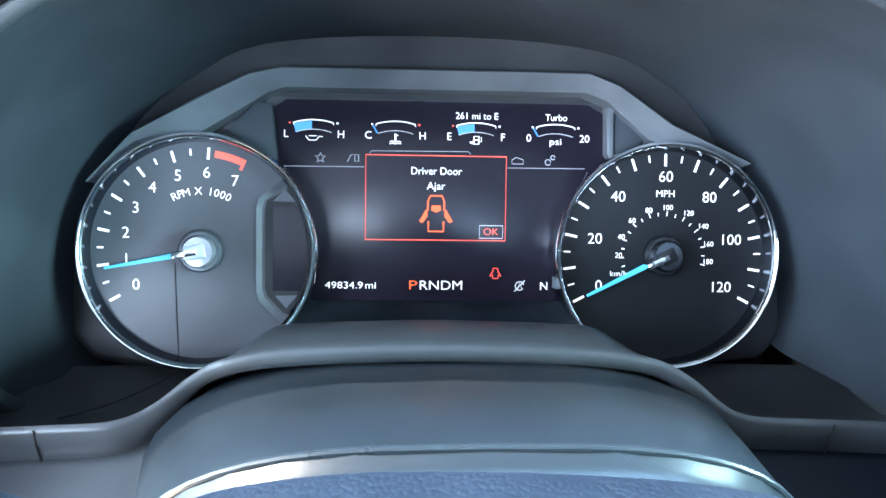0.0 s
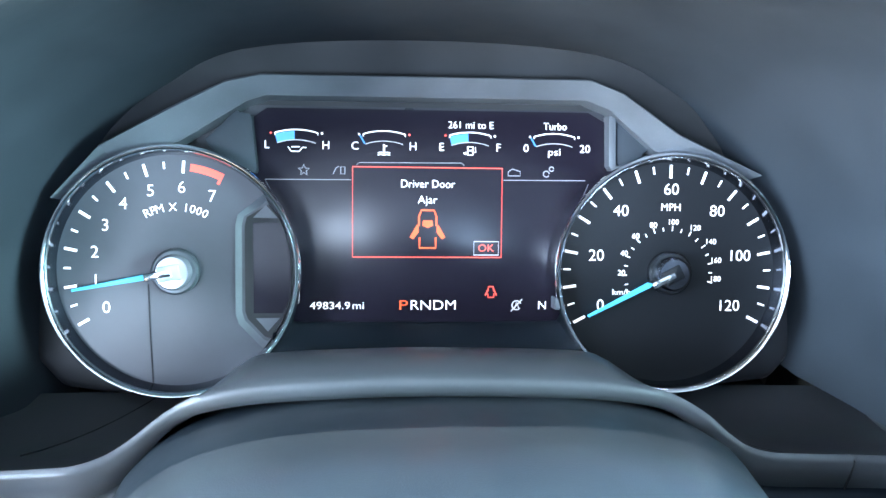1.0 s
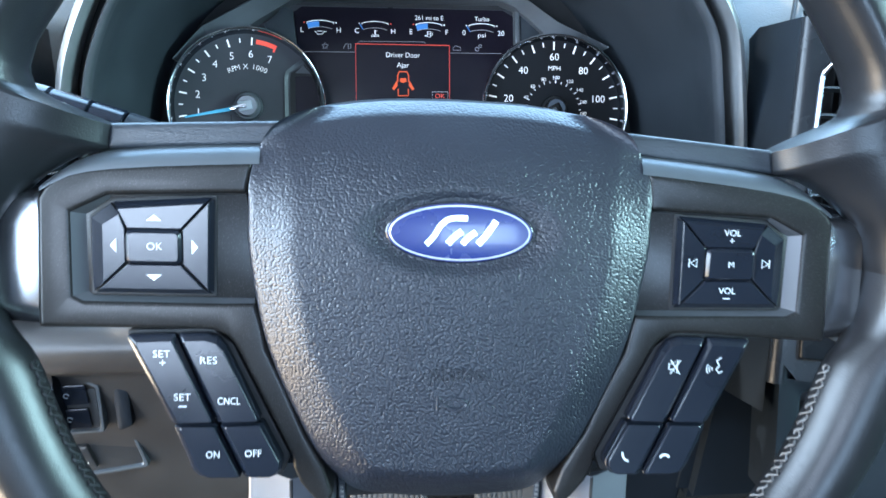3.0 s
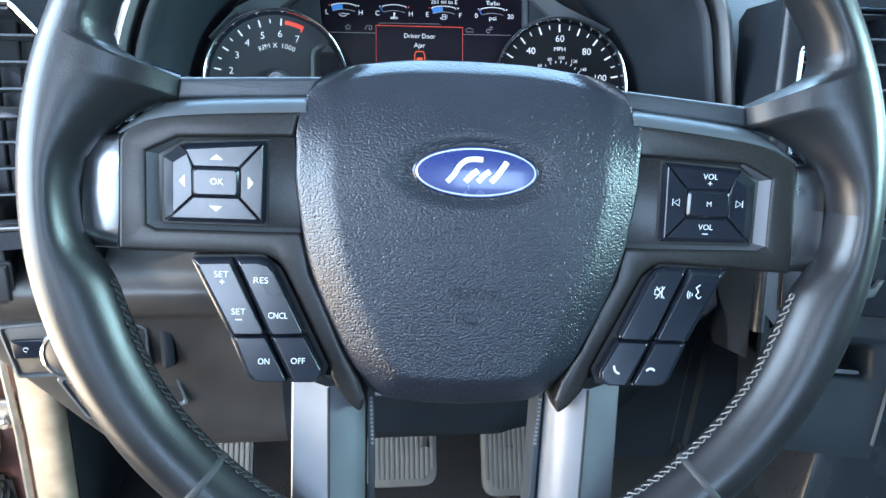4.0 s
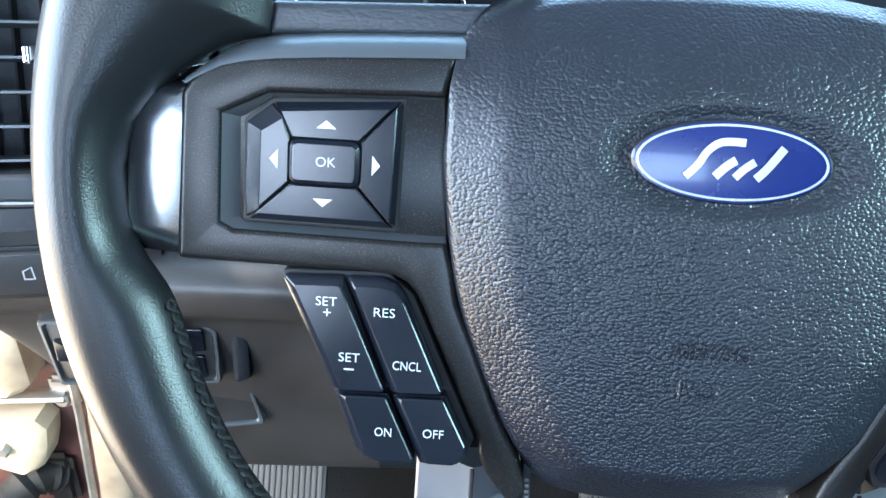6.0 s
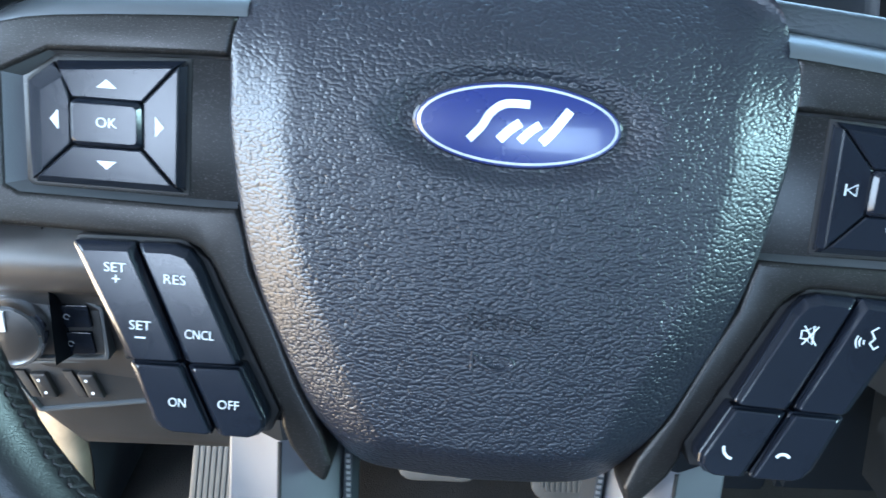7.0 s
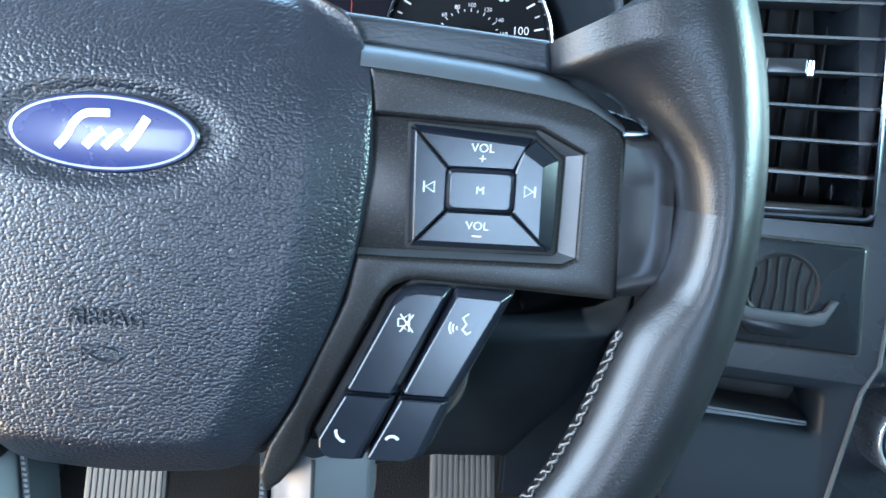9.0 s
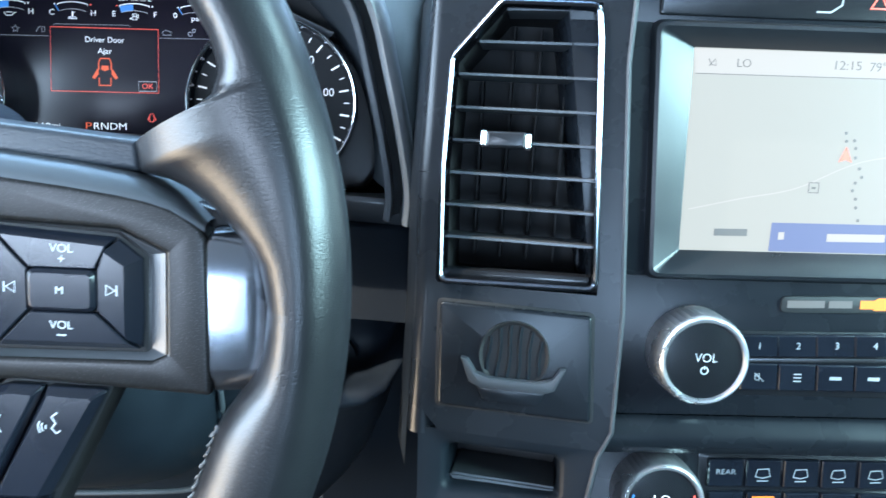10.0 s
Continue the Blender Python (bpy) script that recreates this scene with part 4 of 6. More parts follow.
def needle(c, tip):
    d = (Vector(tip) - Vector(c)).normalized()
    n = Vector((-d.y, d.x))
    c, tip = Vector(c), Vector(tip)
    base = c + d * 0.006
    pts = [base + n * 0.0015, tip + n * 0.0006, tip - n * 0.0006, base - n * 0.0015]
    ob = part("needle", plate([tuple(p) for p in pts], 0.0042, 0.0054, 0.0004), CYAN, cluster, "glowing light blue needle")
    # left hub and cap take paler materials, with the glare in their colour
    part("needle_hub", lathe([(0.0108, 0.0003), (0.0108, 0.0040), (0.0098, 0.0052), (0.0001, 0.0056)], 40, tuple(c)), LEDGE if c.x < 0 else BLACK, cluster)
    part("needle_cap", lathe([(0.0084, 0.0050), (0.0082, 0.0080), (0.0072, 0.0094), (0.0001, 0.0096)], 40, tuple(c)), CAPM if c.x < 0 else CHROME_DARK, ob, "shiny round needle cap")
    q = [c + d * a + n * b for a, b in ((0.0062, 0.0036), (0.0062, -0.0036), (-0.0040, -0.0036), (-0.0040, 0.0036))]
    part("cap_slot", plate([tuple(p) for p in q], 0.0092, 0.0103, 0.0005, 0.0008), SILVER if c.x < 0 else BLACK, ob)
    q = [c + d * a + n * b for a, b in ((0.0125, 0.0016), (0.0125, -0.0016), (0.0000, -0.0016), (0.0000, 0.0016))]
    part("needle_clip", plate([tuple(p) for p in q], 0.0045, 0.0109, 0.0006), CHROME, ob)


needle(LC, (-0.1666, -0.0486))
needle(RC, (0.0759, -0.0614))
# little window in the tachometer
wa = [42, 28, 14, 0, -14, -28, -42]
fo = mm([(-81, -76.5), (-92.0, -65), (-93.4, -60), (-93.2, -18), (-92.0, -13)]) + [(LC[0] + 0.0543 * math.cos(radians(a)), LC[1] + 0.0543 * math.sin(radians(a))) for a in wa]
fi = mm([(-79.6, -71.0), (-87.4, -62.6), (-88.6, -59), (-88.6, -19), (-87.6, -14.6)]) + [(LC[0] + 0.0538 * math.cos(radians(a * 0.86)), LC[1] + 0.0538 * math.sin(radians(a * 0.86))) for a in wa]
part("window_frame", frame_bar(fo, fi, 0.0012, -0.0008, -0.001), TRIM, cluster, "grey frame of a small window in the dial")
part("window_backing", poly(inset(ccw(fi), -0.0004), 0.0004), GAP, cluster)
part("window_screen", poly(mm([(-85, -17), (-72, -17), (-68.4, -30), (-67.4, -42), (-69, -54), (-71.4, -60), (-85, -60)]), 0.0008), SCREEN, cluster)
part("window_corner", poly(mm([(-85, -14.6), (-79, -8.6), (-73.4, -14.8)]), 0.0008), TRIM, cluster)
part("window_corner", poly(mm([(-84, -62.4), (-72.6, -62.2), (-78.4, -68.8)]), 0.0008), TRIM, cluster)
part("dial_crack", stroke([(LC[0] - 0.013, LC[1] - 0.006), (LC[0] - 0.0125, LC[1] - 0.03), (LC[0] - 0.0115, LC[1] - 0.0535)], 0.0005, 0.0003), GAP, cluster)
part("column_lock_tab", plate(mm([(58.5, -52), (62, -52), (62, -57.5), (58.5, -57.5)]), 0.0, 0.009, 0.0008), TRIM, cluster)

# display readouts
Z = DZ + 0.0003


def show(name, bm, mat, label=""):
    return part(name, bm, mat, display, label)


def dtext(s, size, mat, u, v, wd=None):
    return text(s, size * 0.001, mat, display, u * 0.001, v * 0.001, Z, width=wd * 0.001 if wd else None, name="readout")


show("message_border", stroke(mm([(-38.9, 10.4), (35.0, 10.4), (35.0, -33.9), (-38.9, -33.9)]), 0.0005, Z, closed=True), RED, "thin red message border")
dtext("Driver Door", 5.6, WHITE, -2.0, 2.2, 26.6)
dtext("Ajar", 5.6, WHITE, -2.0, -5.6, 9.6)
bm = stroke(mm([(-6.2, -18.4), (-6.2, -13.6), (-5.0, -10.6), (1.2, -10.6), (2.4, -13.6), (2.4, -18.4)]), 0.0009, Z)
stroke(mm([(-5.9, -24.0), (-5.9, -29.3), (2.1, -29.3), (2.1, -24.0)]), 0.0009, Z, bm)
show("car_sign", bm, ORANGE, "orange car with both doors open")
show("car_sign", poly(mm([(-4.2, -15.6), (0.4, -15.6), (0.8, -18.2), (-1.9, -19.4), (-4.6, -18.2)]), Z), ORANGE)
show("car_sign", poly(mm([(-6.4, -18.2), (-7.2, -17.8), (-10.8, -24.0), (-9.0, -25.0), (-6.4, -21.6)]), Z), ORANGE)
show("car_sign", poly(mm([(2.6, -18.2), (3.4, -17.8), (7.0, -24.0), (5.2, -25.0), (2.6, -21.6)]), Z), ORANGE)
dtext("OK", 5.2, RED, 27.3, -29.4, 7.8)
show("key_border", stroke(mm([(21.2, -26.0), (33.6, -26.0), (33.6, -32.7), (21.2, -32.7)]), 0.0004, Z, closed=True), GREYLIT)
dtext("49834.9", 5.2, WHITE, -49.8, -58.2, 19.6)
dtext("mi", 5.2, WHITE, -36.0, -58.2, 5.4)
dtext("P", 7.0, ORANGE, -13.8, -58.1, 4.2)
dtext("RNDM", 7.0, WHITE, 1.2, -58.1, 22.4)
dtext("N", 6.0, WHITE, 56.3, -58.2, 3.8)
bm = stroke(mm(arc(43.2, -58.0, 2.3, 20, 320, 14)), 0.0005, Z)
stroke(mm([(40.4, -61.0), (46.0, -55.0)]), 0.0005, Z, bm)
stroke(mm([(42.2, -59.6), (43.3, -56.2), (44.4, -59.6)]), 0.0004, Z, bm)
show("engine_stop_sign", bm, GREYLIT)
bm = stroke(mm([(28.7, -50.6), (28.9, -48.6), (31.3, -48.6), (31.5, -50.6)]), 0.0005, Z)
stroke(mm([(28.5, -52.0), (28.7, -54.0), (31.5, -54.0), (31.7, -52.0)]), 0.0005, Z, bm)
stroke(mm([(28.5, -50.4), (27.3, -53.0)]), 0.0006, Z, bm)
stroke(mm([(31.7, -50.4), (32.9, -53.0)]), 0.0006, Z, bm)
show("door_sign", bm, RED)


def mini(cx, left_s, right_s, fill, top_s, size=12.0, red=""):
    up = [(cx + size * math.sin(radians(a)) * 2.28, 27.9 - 22 * (1 - math.cos(radians(a)))) for a in range(-22, 23, 4)]
    dn = [(x * 0.90 + cx * 0.10, y - 4.9) for x, y in up]
    show("small_gauge", stroke(mm(up), 0.0005, Z), WHITE)
    show("small_gauge", stroke(mm(dn), 0.0003, Z), GREYLIT)
    for x, y in (up[0], up[-1]):
        show("gauge_tick", stroke(mm([(x, y), (x, y - 1.1)]), 0.0004, Z), WHITE)
    if fill:
        n = max(2, int(len(up) * fill))
        pts = [(x, y - 0.6) for x, y in up[:n]] + [(x, y + 0.2) for x, y in reversed(dn[:n])]
        show("gauge_fill", poly(mm(pts), Z - 0.00005), BLUE, "blue level bar")
    else:
        show("gauge_fill", stroke(mm([(up[0][0] - 1.6, up[0][1] - 0.6), (dn[0][0] - 0.2, dn[0][1] + 0.2)]), 0.0007, Z), BLUE)
    show("gauge_dot", disc(0.0005, Z, 8, (0.001 * (up[0][0] - 2.0), 0.001 * (up[0][1] - 0.1))), RED if red == "l" else WHITE)
    show("gauge_dot", disc(0.0006, Z, 8, (0.001 * (up[-1][0] + 2.0), 0.001 * (up[-1][1] - 0.1))), RED if red == "r" else WHITE)
    dtext(left_s, 5.6, WHITE, cx - 14.2, 20.4)
    dtext(right_s, 5.6, WHITE, cx + (14.1 if len(right_s) == 1 else 15.6), 20.4)
    if top_s:
        dtext(top_s, 5.0, WHITE, cx + 0.3, 31.3, 22.4 if len(top_s) > 6 else 11.6)


mini(-65.9, "L", "H", 0.5, "", red="l")
mini(-23.5, "C", "H", 0, "", red="r")
mini(18.8, "E", "F", 0.56, "261 mi to E", red="l")
mini(61.0, "0", "20", 0, "Turbo")
dtext("psi", 5.0, WHITE, 61.1, 18.7, 6.0)
bm = stroke(mm([(-70.0, 19.6), (-68.4, 17.4), (-64.6, 17.4), (-63.0, 19.4), (-61.2, 19.2)]), 0.0004, Z)
stroke(mm([(-68.4, 19.6), (-64.4, 19.6)]), 0.0004, Z, bm)
show("oil_sign", bm, WHITE)
bm = stroke(mm([(-23.6, 21.4), (-23.6, 17.8)]), 0.0009, Z)
for y in (17.2, 16.2):
    stroke(mm([(-26.6, y), (-25.2, y + 0.4), (-23.6, y), (-22.0, y + 0.4), (-20.6, y)]), 0.0004, Z, bm)
stroke(mm([(-23.4, 20.6), (-22.0, 20.6)]), 0.0004, Z, bm)
show("coolant_sign", bm, WHITE)
bm = stroke(mm([(17.6, 16.8), (17.6, 20.8), (20.2, 20.8), (20.2, 16.8)]), 0.0005, Z, closed=True)
stroke(mm([(17.8, 19.0), (20.0, 19.0)]), 0.0004, Z, bm)
stroke(mm([(20.4, 18.4), (21.6, 18.0), (21.4, 20.6)]), 0.0003, Z, bm)
show("fuel_sign", bm, WHITE)
show("fuel_sign", poly(mm([(16.8, 18.4), (15.2, 17.6), (16.8, 16.8)]), Z), WHITE)
for line in ([(-80.9, 3.8), (-39.6, 4.0)], [(35.6, 4.6), (77.0, 4.8)], [(-37.0, 11.2), (-35.8, 12.4), (14.8, 12.8), (16.0, 11.4)]):
    show("menu_line", stroke(mm(line), 0.0003, Z), DIMLIT)
star = [(-62.4 + r * math.cos(radians(90 + 36 * k)), 8.4 + r * math.sin(radians(90 + 36 * k))) for k, r in enumerate([2.8, 1.2] * 5)]
show("star_sign", stroke(mm(star), 0.0004, Z, closed=True), DIMLIT)
bm = stroke(mm([(-48.4, 6.6), (-46.8, 9.8), (-45.4, 10.4)]), 0.0004, Z)
stroke(mm([(-44.6, 6.8), (-44.6, 10.2), (-42.6, 10.2), (-42.6, 6.8)]), 0.0004, Z, bm, closed=True)
show("menu_sign", bm, DIMLIT)
show("menu_sign", stroke(mm([(38.0, 6.8), (44.0, 6.8), (44.0, 9.0), (40.0, 10.2), (38.0, 8.8)]), 0.0004, Z, closed=True), DIMLIT)
bm = stroke(mm(arc(57.2, 7.9, 1.5, 0, 330, 10)), 0.0005, Z)
stroke(mm(arc(59.8, 10.4, 1.1, 0, 330, 10)), 0.0005, Z, bm)
show("menu_sign", bm, DIMLIT)


# ---- cab shell: floor, walls, roof, openings ----
def shell(name, bm, mat, label, category="cab wall"):
    return tagged(link(bm, name, mat), label, category, kind="structure")


shell("floor", box(-0.74, 1.34, -1.62, 0.98, -0.04, 0.0, 0.004), CARPET, "dark carpeted cab floor under the pedals", "floor")
shell("wall_north", box(-0.62, 1.34, 0.98, 1.02, -0.04, 0.86, 0.004), CARPET, "dark carpeted firewall behind the pedals")
shell("wall_south", box(-0.72, 1.34, -1.66, -1.62, 0.0, 0.78, 0.01), CABTRIM, "dark rear cab wall below the rear window")
shell("wall_south_side", box(0.45, 1.34, -1.66, -1.62, 0.78, 1.18, 0.01), CABTRIM, "dark rear cab wall beside the rear window")
shell("wall_south_corner", box(-0.72, -0.11, -1.66, -1.62, 0.78, 1.18, 0.01), CABTRIM, "dark rear cab wall behind the driver's side")
shell("wall_south_top", box(-0.72, 1.34, -1.66, -1.62, 1.18, 1.28, 0.01), CABTRIM, "dark rear cab wall above the rear window")
shell("wall_east", box(1.34, 1.38, -1.66, 0.98, 0.0, 0.80, 0.01), CABTRIM, "dark passenger side trim below the window")
shell("wall_east_top", box(1.34, 1.38, -1.66, 0.30, 1.16, 1.28, 0.01), CABTRIM, "dark passenger side header")
shell("ceiling", box(-0.72, 1.34, -1.66, 0.20, 1.24, 1.29, 0.015), HEADLINER, "pale grey cloth headliner", "ceiling")
shell("wall_west_rear", box(-0.72, -0.68, -1.66, -0.99, 0.0, 0.90, 0.01), CABTRIM, "dark side trim below the rear side window")
shell("wall_west_rear_top", box(-0.72, -0.68, -1.66, -0.99, 1.20, 1.26, 0.01), CABTRIM, "dark header over the rear side window")
# out-of-view post behind the door, added so the end bracket reflects something dark
shell("wall_west_pillar", box(-0.72, -0.67, -0.99, -0.72, 0.0, 1.24, 0.02), CABTRIM, "unseen dark pillar, added to darken the bracket's reflection")
shell("wall_west_header", box(-0.80, -0.70, -0.85, 0.20, 1.17, 1.27, 0.02), LINER, "grey header over the driver's door opening")
for x in (-0.70, 1.30):
    shell("pillar_trim", tube([(x, 0.18, 1.24), (x, 0.50, 1.05), (x * 1.02, 0.86, 0.84)], 0.035, 10), LINER, "grey windshield pillar trim", "pillar")

# ---- dashboard ----
dash = thing("dashboard", pose(0, 0.3, 0.7), "dark grey moulded dashboard with a hooded gauge nook", "dashboard", kind="structure")
dash.matrix_world = Matrix.Identity(4)


def dpart(name, bm, mat, label="", angle=35):
    return part(name, bm, mat, dash, label, angle)


# opening of the gauge hood: x, z of its front edge, left to right over the top
EDGE = [(-0.196, 0.580), (-0.194, 0.640), (-0.191, 0.675), (-0.185, 0.712), (-0.168, 0.750), (-0.147, 0.775), (-0.118, 0.795), (-0.070, 0.813), (0.0, 0.820), (0.075, 0.815), (0.128, 0.800), (0.153, 0.785), (0.170, 0.760), (0.184, 0.738), (0.192, 0.706), (0.199, 0.672), (0.203, 0.645), (0.202, 0.628)]
EDGE = smooth(EDGE, 5)
BACK = [(-0.190, 0.572), (-0.186, 0.625), (-0.184, 0.650), (-0.178, 0.676), (-0.166, 0.700), (-0.150, 0.718), (-0.125, 0.735), (-0.085, 0.752), (0.0, 0.757), (0.085, 0.753), (0.128, 0.737), (0.150, 0.720), (0.165, 0.704), (0.178, 0.684), (0.188, 0.660), (0.193, 0.640), (0.195, 0.620), (0.195, 0.605)]
BACK = smooth(BACK, 5)


def edge_y(z, x=1.0):
    return 0.232 + (z - 0.70) * 0.10 + (max(0.0, 0.69 - z) * 0.95 if x < 0 else 0.0)


def back_y(z):
    return 0.383 + (z - 0.70) * 0.40


# the lining runs on behind the cluster housing
rings = [[(x * 0.93, back_y(z) + 0.035, 0.66 + (z - 0.66) * 0.97) for x, z in BACK]]
for t, grow in ((0.0, 0.0), (0.25, 0.010), (0.5, 0.014), (0.75, 0.010), (1.0, 0.0)):
    ring = []
    for (bx, bz), (ex, ez) in zip(BACK, EDGE):
        x, z = bx + (ex - bx) * t, bz + (ez - bz) * t
        k = 1 + grow / 0.19
        ring.append((x * k, back_y(bz) + (edge_y(ez, ex) - back_y(bz)) * t, 0.66 + (z - 0.66) * k))
    rings.append(ring)
dpart("gauge_hood_lining", loft(rings, closed=False), HOODM, "matte dark hood lining round the gauges")
# near-black sheet with the shade behind the cluster in its colour
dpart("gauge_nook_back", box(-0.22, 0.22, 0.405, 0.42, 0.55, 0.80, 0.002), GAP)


def edge_strip(a, b, prof):
    """Sweeps a small section round the hood's edge; prof: outward distance, y shift."""
    rows = []
    pts = [Vector((x, z)) for x, z in EDGE[a:b]]
    for i, p in enumerate(pts):
        d = (pts[min(i + 1, len(pts) - 1)] - pts[max(i - 1, 0)]).normalized()
        n = Vector((-d.y, d.x))
        rows.append([(p.x + n.x * o, edge_y(p.y, p.x) + y, p.y + n.y * o) for o, y in prof])
    return loft(rows, closed=False)


dpart("hood_groove", edge_strip(0, len(EDGE), [(-0.0005, 0.006), (-0.0005, 0.001), (0.0008, -0.0015), (0.0030, -0.0020), (0.0042, 0.0010), (0.0044, 0.010)]), SOFT, "raised inner lip of the hood", 60)
dpart("hood_channel", edge_strip(0, len(EDGE), [(0.0044, 0.010), (0.0092, 0.012)]), GAP)
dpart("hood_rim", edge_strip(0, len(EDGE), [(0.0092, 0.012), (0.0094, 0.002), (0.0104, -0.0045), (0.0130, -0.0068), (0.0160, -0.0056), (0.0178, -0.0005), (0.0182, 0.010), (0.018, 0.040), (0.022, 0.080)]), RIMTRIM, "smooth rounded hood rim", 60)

dpart("hood_crown", edge_strip(0, len(EDGE), [(0.0175, 0.010), (0.021, 0.045), (0.030, 0.085), (0.052, 0.130), (0.095, 0.200), (0.15, 0.30)]), DASHTOP, "pale sunlit outside of the hood", 60)
# dash top behind and beside the hood
prof = [(0.24, 0.735), (0.262, 0.765), (0.30, 0.785), (0.45, 0.815), (0.70, 0.838), (0.90, 0.842), (0.97, 0.82), (0.97, 0.70)]
for x0, x1 in ((-0.70, -0.222), (0.226, 1.32)):
    rows = []
    for k in range(25):
        x = x0 + (x1 - x0) * (k / 24 if x0 < 0 else (k / 24) ** 1.8)
        sink = 0.075 * (1 - min(1.0, (abs(x) - 0.222) / 0.16)) ** 1.6
        rows.append([(x, y, z - sink * max(0.0, 1 - (y - 0.24) / 0.5)) for y, z in smooth(prof, 5)])
    skirt = [(p[0], p[1], p[2] - 0.14) for p in rows[-1 if x0 < 0 else 0]]
    rows = rows + [skirt] if x0 < 0 else [skirt] + rows
    dpart("dash_top", loft(rows, closed=False), DASHTOP, "pale sunlit soft dash top", 60)
prof2 = [(0.262, 0.860), (0.30, 0.874), (0.45, 0.878), (0.70, 0.862), (0.90, 0.842), (0.97, 0.82)]
dpart("dash_top", loft([[(x, y, z - max(0, abs(x) - 0.12) * 0.6) for y, z in smooth(prof2, 5)] for x in [-0.205 + 0.423 * k / 14 for k in range(15)]], closed=False), DASHTOP)
dpart("dash_seam", tube([(0.25, 0.262, 0.7255), (0.27, 0.30, 0.7590), (0.32, 0.45, 0.8065), (0.36, 0.60, 0.832)], 0.0016, 6), GAP)
# structure behind the openings; the near-black middle block has the shade in its colour
dpart("dash_core", box(-0.70, -0.240, 0.245, 0.96, 0.535, 0.66, 0.01), SOFT)
dpart("dash_core", box(0.240, 1.32, 0.245, 0.96, 0.34, 0.66, 0.01), SHROUD)
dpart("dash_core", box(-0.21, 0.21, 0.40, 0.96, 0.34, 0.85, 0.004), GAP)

# finish panel that arches over the column below the cluster
def lip_y(x):
    """The panel's front edge comes forward at both sides of the column."""
    return 0.272 - 0.017 * ease(0.09, 0.135, abs(x))


LIP = smooth([(-0.235, 0.6285), (-0.190, 0.6300), (-0.156, 0.6316), (-0.128, 0.6330), (-0.115, 0.6362), (-0.1005, 0.6450), (-0.087, 0.6515), (-0.066, 0.6555), (-0.030, 0.6575), (0.003, 0.6580), (0.053, 0.6563), (0.077, 0.6540), (0.094, 0.6500), (0.108, 0.6440), (0.118, 0.6370), (0.1285, 0.6335), (0.164, 0.6315), (0.190, 0.6300), (0.235, 0.6260)], 6)


def panel_point(x, z, t):
    """A point of the panel, from its front edge (t = 0) back to the cluster (t = 1): it dips in a valley at both sides."""
    fall = t * t + (1 - (1 - t) ** 2.2 - t * t) * ease(0.07, 0.11, abs(x))
    low = 0.596 + 0.25 * (z - 0.63) - 0.0005 * ease(0.06, 0.10, abs(x))
    return (x * (1 - 0.05 * t), lip_y(x) + (0.350 - lip_y(x)) * t, z + (low - z) * fall + (0.002 - 0.006 * ease(0.09, 0.13, abs(x))) * math.sin(math.pi * t))


rows = [[panel_point(x, z, t) for x, z in LIP] for t in (1.0, 0.9, 0.8, 0.7, 0.6, 0.5, 0.4, 0.3, 0.2, 0.12, 0.05, 0.0)]


def lip_low(x, z):
    """Lower edge of the front band: narrow over the column, deep at the two ends."""
    k = ease(0.095, 0.122, abs(x))
    return z - 0.0085 - 0.0080 * k


rows += [[(x, lip_y(x) - 0.0016, z - 0.0012) for x, z in LIP], [(x, lip_y(x) - 0.0022, z - 0.0030) for x, z in LIP], [(x, lip_y(x) - 0.0014, lip_low(x, z) + 0.0008) for x, z in LIP], [(x, lip_y(x) + 0.0002, lip_low(x, z)) for x, z in LIP], [(x, lip_y(x) + 0.012, lip_low(x, z) - 0.0005) for x, z in LIP]]
dpart("finish_panel", loft(rows, closed=False), FINISH, "smooth finish panel arching over the column", 60)
for x in (-0.1585, 0.1655):
    z = 0.6316
    dpart("end_seam", tube([(x, lip_y(x) - 0.0022, z - 0.001), (x, lip_y(x) - 0.0024, z - 0.009), (x, lip_y(x) - 0.0016, z - 0.0165)], 0.0005, 6), GAP)
low = [(x, lip_y(x) + 0.004, lip_low(x, z) - 0.0012) for x, z in LIP]
under = [[p for p in low if p[0] < -0.105], [p for p in low if p[0] > 0.108]]
for q in under:
    # left shelf pale, right one dark: light and shade put into their colours
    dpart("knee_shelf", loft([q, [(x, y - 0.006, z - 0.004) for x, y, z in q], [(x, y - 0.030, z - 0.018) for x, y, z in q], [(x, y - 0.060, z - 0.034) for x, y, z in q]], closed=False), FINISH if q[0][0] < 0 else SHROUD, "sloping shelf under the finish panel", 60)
# unseen black sheet, added to stop light leaking in behind the cluster
dpart("nook_light_block", box(-0.205, 0.205, 0.335, 0.415, 0.560, 0.572, 0.002), GAP)
for x0, x1, t0, t1 in ((-0.134, -0.176, 0.97, 0.45), (0.150, 0.1655, 0.42, 0.02)):
    dpart("panel_seam", tube([panel_point(x0 + (x1 - x0) * k / 8, 0.6315, t0 + (t1 - t0) * k / 8) for k in range(9)], 0.0005, 5), GAP)

# knee panel with its rolled upper ledge
kp = smooth([(0.300, 0.560), (0.26, 0.580), (0.222, 0.597), (0.190, 0.586), (0.168, 0.580), (0.160, 0.570), (0.163, 0.556), (0.172, 0.545), (0.176, 0.52), (0.183, 0.46), (0.192, 0.425), (0.215, 0.412), (0.30, 0.40)], 5)
kr = smooth([(0.300, 0.560), (0.250, 0.580), (0.234, 0.570), (0.228, 0.535), (0.216, 0.522), (0.186, 0.546), (0.168, 0.553), (0.161, 0.545), (0.166, 0.532), (0.174, 0.510), (0.183, 0.470), (0.192, 0.435), (0.215, 0.420)], 5)
